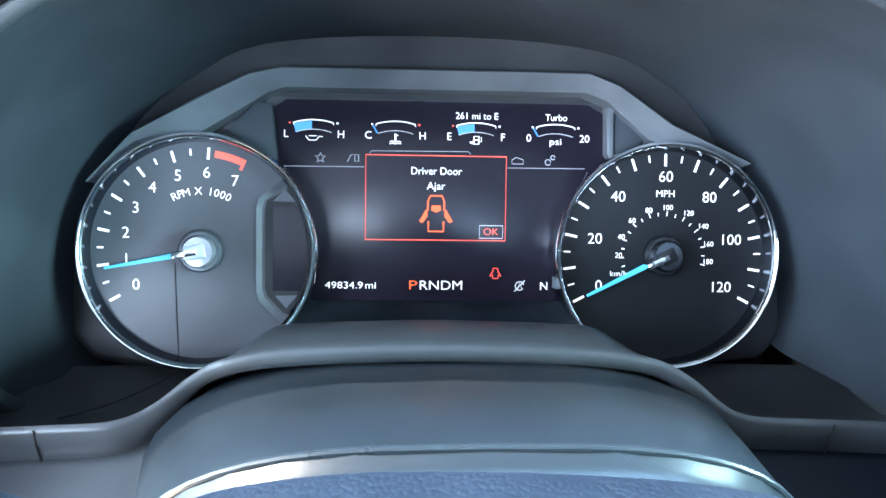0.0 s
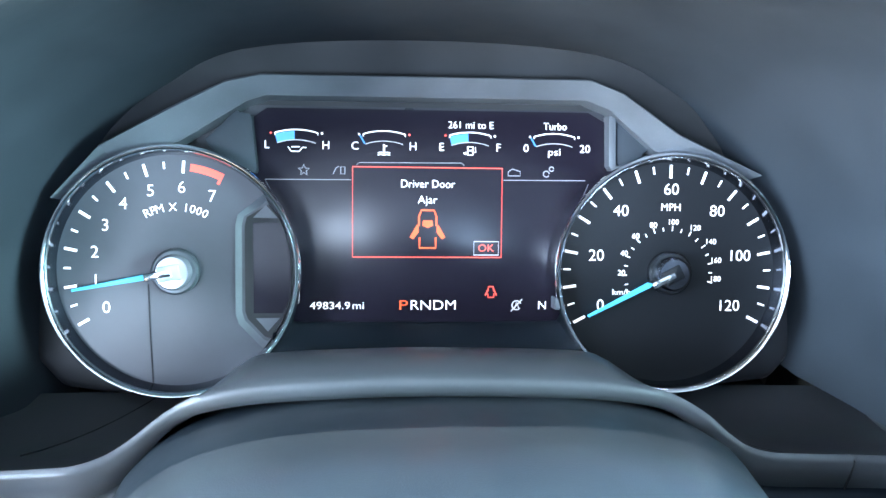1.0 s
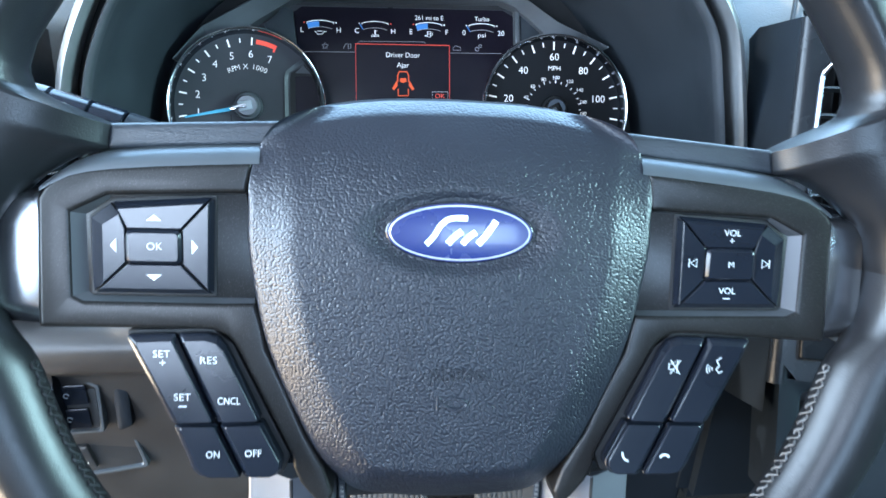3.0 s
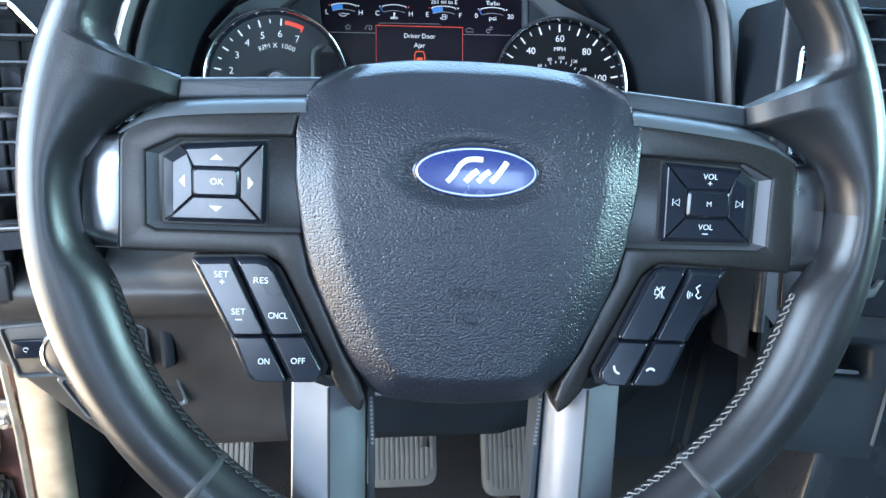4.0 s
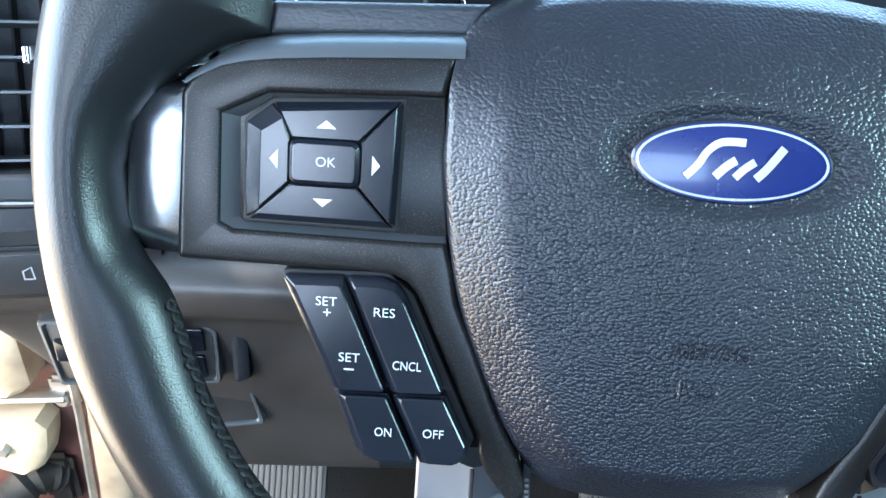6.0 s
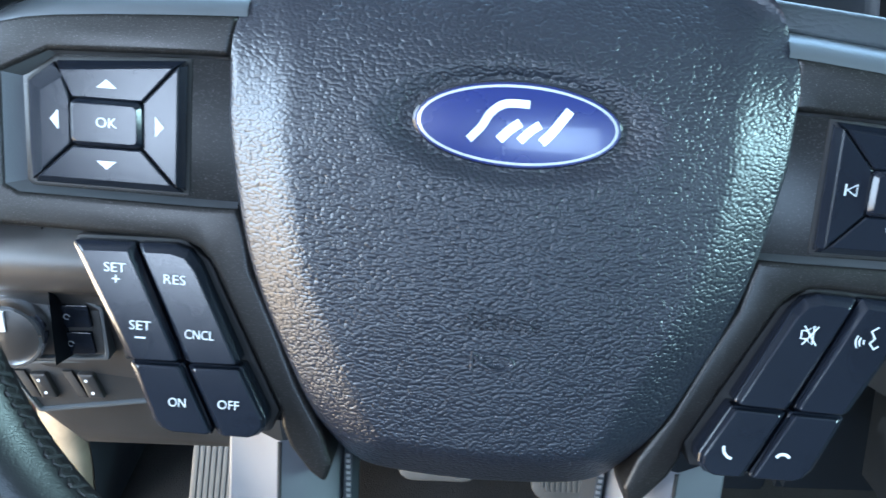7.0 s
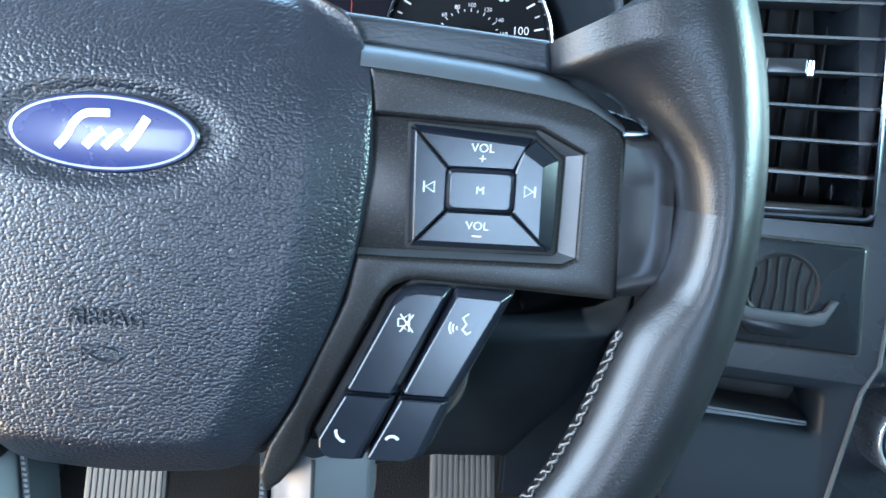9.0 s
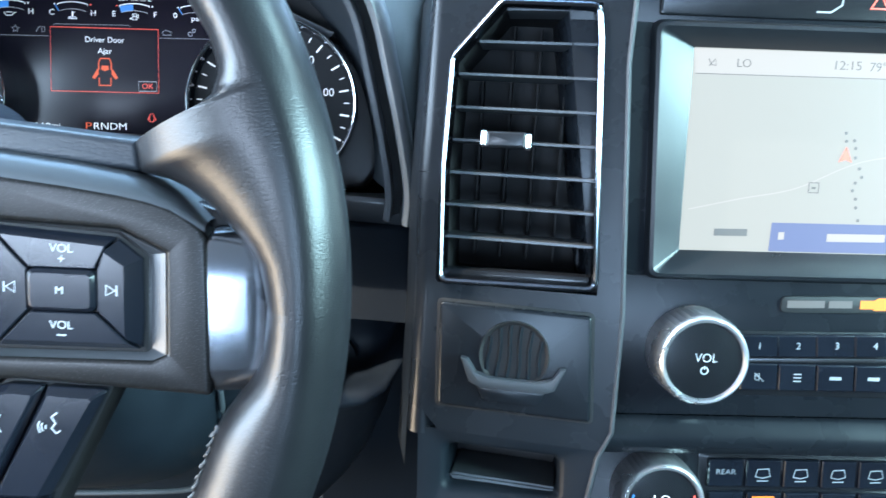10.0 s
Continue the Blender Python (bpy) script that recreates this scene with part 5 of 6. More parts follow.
kx = [-0.310, -0.302, -0.295, -0.288, -0.27, -0.25, -0.23, -0.2, -0.15, -0.105, -0.06, 0.0, 0.06, 0.105, 0.13, 0.15, 0.165, 0.18, 0.193, 0.204, 0.212, 0.218]


def knee_low(x):
    """Height of the panel's lower edge; it climbs at both ends."""
    if x < -0.24:
        return 0.424 + (-0.24 - x) * 1.36
    return 0.424 + 0.55 * max(0.0, x - 0.15) + 20.0 * max(0.0, x - 0.15) ** 2


rows = []
for x in kx:
    row = []
    for (y, z), (yr, zr) in zip(kp, kr):
        drop = 0.0
        if abs(x) < 0.13:
            drop = -0.055 * (0.5 + 0.5 * math.cos(math.pi * min(1, abs(x) / 0.13)))
        zz = z + (drop if z > 0.54 else drop * 0.4 * max(0, (z - 0.42) / 0.12))
        k = ease(0.06, 0.125, x)
        y, zz = y + (yr - y) * k, zz + (zr - zz) * k
        top = 0.54 if x < 0 else 0.553
        if (x < -0.24 or x > 0.15) and zz < top:
            zz = top - (top - zz) * (top - knee_low(x)) / (top - 0.412)
        # the free end on the right rolls away from the driver
        y += 0.05 * ease(0.190, 0.222, x) ** 2
        row.append((x, y, zz))
    rows.append(row)
# the column's shade is put into a darker material from the middle rightwards
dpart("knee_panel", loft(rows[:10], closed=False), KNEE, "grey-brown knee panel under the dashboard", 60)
dpart("column_panel", loft(rows[9:13], closed=False), SHROUD, "knee panel under the column, in a dark shade colour", 60)
dpart("ignition_panel", loft(rows[12:], closed=False), SHROUD, "knee panel round the ignition lock, in a dark shade colour", 60)
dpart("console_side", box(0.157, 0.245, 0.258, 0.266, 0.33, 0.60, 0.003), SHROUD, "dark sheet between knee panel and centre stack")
dpart("pod_panel", plate(mm([(-56, 30), (60, 30), (60, -32), (-50, -32)]), -0.05, 0.0, 0.003, 0.004), KNEE, "grey-brown panel under the outer vent")
bpy.data.objects["pod_panel"].matrix_world = facing(-0.325, 0.158, 0.598, 12, 10)

# ---- steering column ----
column = thing("steering_column", pose(0, 0.15, 0.64), "dark plastic steering column shroud behind the wheel", "steering column")
column.matrix_world = Matrix.Identity(4)
rings = []
for y, wide, hw, top, bot in ((0.112, 0.072, 0.050, 0.690, 0.600), (0.118, 0.086, 0.058, 0.700, 0.590), (0.140, 0.094, 0.063, 0.6960, 0.570), (0.160, 0.098, 0.066, 0.6950, 0.560), (0.1665, 0.0990, 0.067, 0.6955, 0.557), (0.1690, 0.1000, 0.069, 0.6980, 0.555), (0.1715, 0.1010, 0.071, 0.6980, 0.553), (0.20, 0.110, 0.088, 0.685, 0.535), (0.25, 0.126, 0.104, 0.661, 0.515), (0.30, 0.132, 0.112, 0.634, 0.495)):
    ring = []
    for k in range(36):
        a = 2 * math.pi * k / 36
        c, s = math.cos(a), math.sin(a)
        e = 0.62 if s > 0 else 0.55
        half = wide + (hw - wide) * min(1.0, max(0.0, -s * 1.6))
        ring.append((0.004 + half * math.copysign(abs(c) ** e, c), y - (0.010 if s > 0.2 and y < 0.2 else 0) * s, (top + bot) / 2 + (top - bot) / 2 * math.copysign(abs(s) ** 0.75, s)))
    rings.append(ring)
part("upper_shroud", loft(rings), UPPER, column, "matte dark upper shroud", 50)
# glossier bead added along the crease to carry its highlight
ridge = []
for k in range(25):
    a = radians(12 + 156 * k / 24)
    ridge.append((0.004 + 0.1008 * math.copysign(abs(math.cos(a)) ** 0.62, math.cos(a)), 0.1700 - 0.010 * math.sin(a), 0.6255 + 0.0722 * math.sin(a) ** 0.75))
part("shroud_ridge", tube(ridge, 0.0013, 10), RIDGE, column, "bead for the highlight along the shroud's crease")
part("hub_back", loft([[tuple(WHEEL @ Vector((r * 1.06 * math.cos(a), r * math.sin(a) - 0.012, w))) for a in [2 * math.pi * k / 40 for k in range(40)]] for r, w in ((0.058, -0.030), (0.062, -0.050), (0.060, -0.064), (0.045, -0.072))]), BLACK, column)
part("ignition_ring", lathe([(0.0135, -0.006), (0.0150, 0.002), (0.0170, 0.003), (0.0178, 0.0), (0.0178, -0.010)], 40), CHROME, column, "chrome ring round the ignition lock")
bpy.data.objects["ignition_ring"].matrix_world = facing(0.1706, 0.2262, 0.5345, 14, -6)
part("ignition_lock", lathe([(0.0135, -0.005), (0.0125, -0.001), (0.0001, 0.0)], 32), BLACK, column)
bpy.data.objects["ignition_lock"].matrix_world = facing(0.1706, 0.2262, 0.5345, 14, -6)
rings = []
for y, hw, top, bot in ((0.105, 0.062, 0.64, 0.585), (0.115, 0.085, 0.645, 0.535), (0.16, 0.105, 0.63, 0.492), (0.24, 0.114, 0.60, 0.440)):
    rings.append([(0.012 + hw * math.copysign(abs(math.cos(a)) ** 0.6, math.cos(a)), y, (top + bot) / 2 + (top - bot) / 2 * math.copysign(abs(math.sin(a)) ** 0.6, math.sin(a))) for a in [2 * math.pi * k / 36 for k in range(36)]])
part("lower_shroud", loft(rings), SHROUD, column, "", 50)

# highlight on the shroud's rounded edge, modelled as a paler tube
part("shroud_edge_highlight", tube(smooth([(0.119, 0.158, 0.56), (0.1185, 0.158, 0.525), (0.113, 0.158, 0.505), (0.100, 0.158, 0.494), (0.07, 0.158, 0.491), (-0.05, 0.158, 0.491)], 5), 0.0016, 8), LEDGE, column, "pale line for the highlight on the shroud's edge")

# ---- turn signal stalk ----
stalk = thing("turn_signal_stalk", pose(-0.10, 0.16, 0.685), "dark turn signal stalk with printed wiper signs", "stalk")
stalk.matrix_world = facing(-0.1434, 0.140, 0.7075, 20, 0, -17)


def turned(prof):
    return loft([[(x, r * math.cos(2 * math.pi * k / 24), r * 0.95 * math.sin(2 * math.pi * k / 24)) for k in range(24)] for x, r in prof])


part("stalk_arm", turned([(0.0006, 0.0086), (0.0012, 0.0092), (0.020, 0.0086), (0.045, 0.0078), (0.080, 0.0070)]), SHROUD, stalk)
part("stalk_ring", turned([(-0.0160, 0.0086), (-0.0152, 0.0095), (-0.0010, 0.0094), (-0.0004, 0.0086)]), BUTTON, stalk, "smooth dark ring")
part("stalk_ring", turned([(-0.0345, 0.0088), (-0.0338, 0.0097), (-0.0172, 0.0097), (-0.0166, 0.0088)]), BUTTON, stalk, "dark ring with pale printed bars")
part("stalk_knob", turned([(-0.066, 0.0050), (-0.064, 0.0082), (-0.056, 0.0096), (-0.0358, 0.0099), (-0.0350, 0.0090)]), BUTTON, stalk, "dark turning end")
for v in (4.2, 1.6, -1.0, -3.6):
    part("stalk_print", poly(mm([(4.4, v + 0.7), (7.4, v + 0.7), (7.4, v), (4.4, v)]), 0.0088), PRINT, stalk)
for v in (4.0, 1.0, -2.0):
    part("stalk_print", poly(mm([(-31, v + 0.8), (-24.5, v + 0.8), (-24.5, v), (-31, v)]), 0.0094), PRINT, stalk)
part("stalk_print", stroke(mm(arc(17.5, 2.6, 1.8, 0, 350, 12)), 0.0006, 0.0084), PRINT, stalk)
part("stalk_print", poly(mm([(14.0, -1.2), (20.5, -1.2), (20.5, -2.4), (14.0, -2.4)]), 0.0084), DIMPRINT, stalk)
part("stalk_print", stroke(mm(arc(-20.6, 1.0, 1.5, 0, 350, 10)), 0.0006, 0.0094), PRINT, stalk)

# ---- vent pods, one each side of the wheel ----
POD_R = facing(0.304, 0.141, 0.615, 19.0, -13.0)
POD_L = facing(-0.300, 0.158, 0.602, 19.0, 13.0)


def pod(m, flip):
    f = lambda pts: mm(mirror(pts, flip))  # noqa: E731
    # pod face is a frame round the vent, then a lower apron
    o = [(-86, 150), (-62, 178), (0, 180), (3, 120), (14, 2), (15.5, -56), (12, -66), (-70, -66.5), (-80, -56), (-81, -8), (-85, 62)]
    if flip:
        o = [(-92, 150), (-62, 178), (0, 180), (30, 120), (40, 30), (40, 12), (36, 0), (-80, -2), (-84, 0), (-88, 20), (-92, 62)]
    i = [(-80.6, 117.6), (-58.8, 145.8), (-12.0, 147.0), (-9.4, 130), (-4, 70), (1.0, 12.4), (0.6, 10.6), (-76.6, 8.4), (-78.0, 10.0), (-79.6, 64), (-80.6, 100)]
    o2, i2 = ccw(f(o)), ccw(f(i))
    ob = dpart("pod_face", frame_bar(o2, i2, 0.0, 0.0, -0.05), STACKM, "dark satin pod round the vent", 30)
    ob.matrix_world = m
    # rolled outer edge
    for a, b, r in (((-86, 150), (-85, 62), 8), ((-85, 62), (-81, -8), 8), *((((-81, -8), (-79, -70), 8),) if not flip else ()), ((-86, 150), (-62, 178), 8)):
        q = f([a, b]) if not flip else mm([(-a[0], a[1]), (-b[0], b[1])])
        ob = dpart("pod_edge", tube([(*q[0], -0.0075), (*q[1], -0.0075)], 0.0075, 16), STACKM)
        ob.matrix_world = m
    side = mm([(-93, 150), (-92, 62), (-88, -8), (-86, -90)]) if not flip else mm([(94, 150), (94, 62), (88, -8), (86, -90)])
    ob = dpart("pod_side", loft([[(x, y, -0.005) for x, y in side], [(x + (-0.012 if not flip else 0.012), y, -0.045) for x, y in side], [(x, y, -0.12) for x, y in side]], closed=False), SHROUD)
    ob.matrix_world = m


# highlight along the pod's edge, added as a tube in paler plastic
for a, b in (((3, 180), (3, 120)), ((3, 120), (14, 2)), ((14, 2), (15.5, -56)), ((15.5, -56), (10, -70)), ((10, -70), (2, -140))):
    q = mm([a, b])
    dpart("pod_edge_highlight", tube([(*q[0], -0.0004), (*q[1], -0.0004)], 0.0012, 8), SOFT, "thin paler line for the highlight on the pod's edge").matrix_world = POD_R


def vent(m, flip, label, inside, chrome):
    f = lambda pts: mm(mirror(pts, flip))  # noqa: E731
    v = thing("air_vent", m, label, "air vent", "dashboard vents")
    o = f([(-80.6, 117.6), (-58.8, 145.8), (-12.0, 147.0), (-9.4, 130), (1.0, 12.4), (-76.6, 8.4), (-80.4, 64)])
    o = fillet(ccw(o), 0.006, 5)
    part("chrome_frame", loft([[(x, y, z) for x, y in inset(o, d)] for d, z in ((-0.0004, -0.004), (-0.0004, 0.0012), (0.0002, 0.0024), (0.0013, 0.0030), (0.0024, 0.0022), (0.0030, 0.0004), (0.0032, -0.010))], cap0=False, cap1=False), chrome, v, "chrome vent frame")
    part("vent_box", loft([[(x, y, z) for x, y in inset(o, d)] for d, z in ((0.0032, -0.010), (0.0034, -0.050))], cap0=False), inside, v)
    part("lower_bar", plate(f([(-74.5, 15.5), (-3.0, 19.0), (-3.2, 13.6), (-74.0, 10.6)]), -0.012, -0.003, 0.002), BLACK, v, "glossy bar under the slats")
    for k in range(8):
        yl = 31.1 + 15.9 * k
        xl = -76.4 if k < 6 else (-68.0 if k == 6 else -56.0)
        xr = -1.4 - 1.42 * k
        yr = yl + 2.0 + 0.05 * k
        a, b = (xl, yl), (xr, yr)
        s = -1 if flip else 1
        sec = [(-0.0006, -0.0010), (0.0006, -0.0010), (0.0009, -0.004), (0.0016, -0.020), (-0.0010, -0.020), (-0.0009, -0.004)]
        rings = [[(s * q[0] * 0.001, q[1] * 0.001 + dy, -0.005 + dz + 0.001) for dy, dz in sec] for q in (a, b)]
        part("slat", loft(rings), LEDGE, v)
    for x in (-64, -50, -36, -22, -9):
        q = f([(x - 0.6, 20), (x + 0.6, 20), (x - 3.4, 140 if x > -60 else 112), (x - 4.6, 140 if x > -60 else 112)])
        # blades are near black for the shade inside; the last is paler for its glint
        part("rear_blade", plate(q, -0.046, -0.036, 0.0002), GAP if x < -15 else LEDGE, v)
    kx, ky = (-50.2, 80.0)
    s = -1 if flip else 1
    part("slide_tab", plate(f([(kx - 9.5, ky + 4.0), (kx + 9.5, ky + 5.0), (kx + 9.8, ky - 3.0), (kx - 9.2, ky - 4.0)]), -0.014, 0.0035, 0.0016, 0.001, steps=3), BLACK, v, "black slide tab with chrome ends")
    for e in (-10.6, 10.8):
        part("tab_end", plate(f([(kx + e - 1.5, ky + 4.4), (kx + e + 1.5, ky + 4.7), (kx + e + 1.7, ky - 3.4), (kx + e - 1.3, ky - 3.7)]), -0.012, 0.0036, 0.0014, 0.001, steps=3), CHROME, v, "chrome tab end")
    return v


pod(POD_R, False)
pod(POD_L, True)
# shade in this vent and sunlight in the next are put into their materials
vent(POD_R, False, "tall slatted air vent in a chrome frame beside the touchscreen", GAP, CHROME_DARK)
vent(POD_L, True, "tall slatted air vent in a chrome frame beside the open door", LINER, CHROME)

# panel with the small round outlet and its holder
holder = thing("outlet_panel", POD_R, "dark square panel with a round outlet and a grey phone clip", "outlet panel")
part("panel_face", plate(mm([(-74.3, -0.6), (-0.4, 0.6), (4.6, -51.6), (-70.8, -52.6)]), -0.010, 0.0028, 0.0016, 0.002, steps=3), STACKM, holder)
part("panel_gap", plate(mm([(-76.0, 0.8), (0.9, 2.0), (6.2, -53.0), (-72.4, -54.0)]), -0.012, 0.0004, 0.0003, 0.003), GAP, holder)
part("round_outlet", lathe([(0.0174, 0.0026), (0.0170, 0.0040), (0.0162, 0.0038), (0.0154, 0.0030), (0.0001, 0.0030)], 40, (-0.0354, -0.0230)), GAP, holder, "dark round outlet")
for k in range(6):
    x = -48.0 + 5.0 * k
    h = math.sqrt(max(0.5, 15.2 ** 2 - (x + 35.4) ** 2))
    part("outlet_rib", tube([(0.001 * (x + 0.5 * math.sin(q * 3.1 + k)), 0.001 * (-23.0 + h * q), 0.0030) for q in (-1, -0.6, -0.2, 0.2, 0.6, 1)], 0.0011, 8), SHROUD, holder)
clip = mm([(-61.0, -26.0), (-57.6, -26.6), (-53.0, -32.6), (-46, -34.4), (-22, -34.0), (-15.6, -31.6), (-12.6, -26.2), (-9.8, -26.0), (-14.4, -37.2), (-20, -39.4), (-50, -40.0), (-56, -37.6)])
part("phone_clip", plate(clip, 0.002, 0.0075, 0.0008), SOFT, holder, "grey plastic clip")
# plate shaped after the rounded shadow under the clip
part("clip_shadow_base", plate(mm([(-54, -38.6), (-17, -38.2), (-22, -47.0), (-48, -47.4)]), 0.001, 0.0050, 0.0012, 0.004), STACKM, holder)
# open slot under the pod
slot = thing("coin_slot", POD_R, "open dark slot under the outlet panel", "storage slot")
mouth = lambda g: fillet(mm([(-64 - g, -75 + g), (-9 + g, -74 + g), (-7 + g, -94 - g), (-63 - g, -96 - g)]), 0.004 + 0.0006 * g)  # noqa: E731
edge = fillet(mm([(-80, -66.2), (12.4, -65.8), (2, -150), (-74, -150)]), 0.0008)
part("pod_apron", loft([[(x, y, z) for x, y in q] for q, z in ((edge, -0.05), (edge, -0.0004), (mouth(4), -0.0010), (mouth(2), -0.0022), (mouth(0.6), -0.0060), (mouth(0), -0.012), (mouth(0), -0.045))], cap0=False, cap1=False), SHROUD, slot, "dark matte apron round the slot", 50)
part("slot_floor", box(-0.0625, -0.0075, -0.0960, -0.0922, -0.045, -0.010, 0.0012), LEDGE, slot, "satin sill of the slot, paler than the apron")
part("slot_back", poly(mm([(-66, -70), (-4, -70), (-4, -100), (-66, -100)]), -0.0445), GAP, slot)

# ---- centre stack ----
STACK = facing(0.36, 0.146, 0.598, 17.5, -2.0)
for q in ([(-50, -38), (330, -38), (330, 33.4), (-56, 33.4)], [(-56, 33.5), (-28.5, 33.5), (-32.5, 154.4), (-72, 154.4)], [(203, 33.5), (330, 33.5), (330, 154.4), (203, 154.4)], [(-72, 154.5), (330, 154.5), (330, 215), (-78, 215)]):
    dpart("stack_face", plate(mm(q), -0.06, 0.0, 0.0002), STACKM, "dark centre stack face").matrix_world = STACK
# near-black sheet, coloured as the shade behind the screen opening
dpart("stack_back", poly(mm([(-40, 20), (210, 20), (210, 160), (-40, 160)]), -0.03), GAP).matrix_world = STACK
dpart("stack_ledge", loft([[(x, -0.040, -0.004) for x in (-0.052, 0.33)], [(x, -0.048, 0.004) for x in (-0.052, 0.33)], [(x, -0.058, 0.002) for x in (-0.052, 0.33)], [(x, -0.064, -0.014) for x in (-0.052, 0.33)]], closed=False), STACKM, "dark ledge between radio and climate controls", 60).matrix_world = STACK
screen = thing("touchscreen", STACK, "lit touchscreen showing a pale navigation map", "touchscreen")
so = ccw(mm([(-29, 152), (200, 152), (200, 36.0), (-24.8, 36.0)]))
si = ccw(mm([(-9.4, 145), (176, 145), (176, 45.4), (-9.4, 45.4)]))
rings = [(inset(so, -0.0045), 0.006, -0.003), (inset(so, -0.0040), 0.006, 0.0012), (inset(so, -0.0026), 0.005, 0.0036), (inset(so, -0.0008), 0.004, 0.0042), (inset(so, 0.0006), 0.003, 0.0030), (si, 0.0008, -0.0080), (si, 0.0008, -0.0120)]
part("screen_bezel", loft([[(x, y, z) for x, y in fillet(q, r)] for q, r, z in rings], cap0=False, cap1=False), BEZEL, screen, "sloped dark screen bezel with a rolled rim", 25)
panel = part("screen_glass", poly(si, -0.0090), MAPWHITE, screen, "pale lit map")
zz = -0.0087
part("status_bar", poly(mm([(-9.0, 144.6), (175, 144.6), (175, 133.0), (-7.6, 132.6)]), zz - 0.0001), MAPBAR, panel)
part("bar_line", stroke(mm([(-7.6, 132.6), (175, 133.0)]), 0.0004, zz), MAPGREY, panel)
text("12:15", 0.0062, MAPGREY, panel, 0.0676, 0.1385, zz, width=0.0130, name="readout")
text("79°", 0.0062, MAPGREY, panel, 0.0830, 0.1382, zz, name="readout")
text("LO", 0.0058, MAPGREY, panel, 0.0162, 0.1380, zz, name="readout")
part("seat_sign", stroke(mm([(-1.4, 139.8), (0.0, 137.0), (2.4, 136.6), (2.0, 139.8), (-1.0, 136.4)]), 0.0005, zz), MAPGREY, panel)
part("position_arrow", poly(mm([(71.4, 99.4), (74.8, 91.6), (71.4, 93.0), (68.0, 91.6)]), zz), RED, panel, "red position arrow")
bm = bmesh.new()
for x, y in ((70.4, 106), (71.0, 102), (75.0, 102.4), (76.0, 98.6), (76.4, 94.0), (79.0, 88.6), (80.6, 84.4), (77.6, 81.4), (76.6, 77.6), (78.6, 73.4), (79.2, 69.0), (81.0, 62.6)):
    disc(0.0009, zz, 8, (x * 0.001, y * 0.001), bm)
part("route_dots", bm, MAPGREY, panel)
bm = stroke(mm([(54.2, 81.0), (59.2, 81.0), (59.2, 76.0), (54.2, 76.0)]), 0.0007, zz, closed=True)
stroke(mm([(55.6, 78.4), (57.8, 78.4)]), 0.0011, zz, bm)
part("place_sign", bm, MAPGREY, panel)
part("road_line", stroke(mm(smooth([(-6, 66), (20, 72), (48, 78), (80, 92), (120, 98)], 6)), 0.0006, zz - 0.0001), MAPBAR, panel)
part("map_bar", poly(mm([(37.2, 60.4), (175, 61.0), (175, 46), (36.6, 45.8)]), zz - 0.0001), MAPBLUE, panel, "blue map footer")
part("footer_bar", poly(mm([(8.0, 56.6), (25, 56.8), (25, 53.2), (8.0, 53.0)]), zz), MAPGREY, panel)
part("footer_bar", poly(mm([(66, 55.4), (96, 55.8), (96, 51.8), (66, 51.4)]), zz), MAPBAR, panel)
part("footer_bar", poly(mm([(41, 55.6), (44, 55.7), (44, 51.9), (41, 51.8)]), zz), MAPBAR, panel)

hazard = thing("upper_switch_row", STACK, "dark switch row with a red hazard sign above the screen", "switch row")
part("row_face", plate(mm([(-30, 176), (220, 176), (220, 158), (-30, 158)]), -0.004, 0.002, 0.001, 0.002), BLACK, hazard)
part("row_sign", stroke(mm([(11, 168), (14, 168.6), (18, 167.4), (24, 168.4)]), 0.0009, 0.0021), DIMPRINT, hazard)
part("row_bracket", stroke(mm([(57, 174), (56, 165), (51, 161.6), (44, 161.6)]), 0.0009, 0.0021), DIMPRINT, hazard)
part("hazard_sign", stroke(mm([(70, 164), (78, 164), (74, 171)]), 0.0014, 0.0021, closed=True), RED, hazard)


def knob(m, cx, cy, r, label, name):
    k = thing(name, m @ pose(cx, cy, 0), label, "knob")
    bm = bmesh.new()
    n = 96
    rows = []
    for rr, z, rib in ((r * 1.02, 0.0, 0), (r * 1.01, 0.0025, 1), (r * 0.985, 0.0182, 1), (r * 0.98, 0.0192, 0)):
        rows.append([((rr + (0.00045 if rib and i % 2 else 0)) * math.cos(2 * math.pi * i / n), (rr + (0.00045 if rib and i % 2 else 0)) * math.sin(2 * math.pi * i / n), z) for i in range(n)])
    part("knob_body", loft(rows, cap0=False, cap1=False, bm=bm), KNOBM, k, "ribbed satin metal knob body", 20)
    part("knob_ring", lathe([(r * 0.985, 0.0190), (r * 0.965, 0.0206), (r * 0.92, 0.0216), (r * 0.86, 0.0214), (r * 0.83, 0.0200)], 72), KNOBM, k, "bright front ring")
    part("knob_face", lathe([(r * 0.84, 0.0202), (r * 0.5, 0.0210), (0.0001, 0.0212)], 48), BLACK, k, "glossy black knob face")
    return k


vol = knob(STACK, -0.0030, -0.0040, 0.0222, "satin metal volume knob with a black face on the radio", "volume_knob")
text("VOL", 0.0062, PRINT, vol, 0.0005, 0.0016, 0.0213, width=0.0110, name="legend")
bm = stroke(mm(arc(0, -4.4, 1.7, 110, 430, 14)), 0.0006, 0.0213)
stroke(mm([(0, -2.2), (0, -4.0)]), 0.0006, 0.0213, bm)
part("power_sign", bm, PRINT, vol)
radio = thing("radio_keys", STACK, "two rows of dark radio keys with white legends", "radio keys")
part("key_surround", plate(mm([(10, 6.4), (240, 9), (240, -28), (10, -27)]), -0.004, 0.0008, 0.0006, 0.002), BLACK, radio)
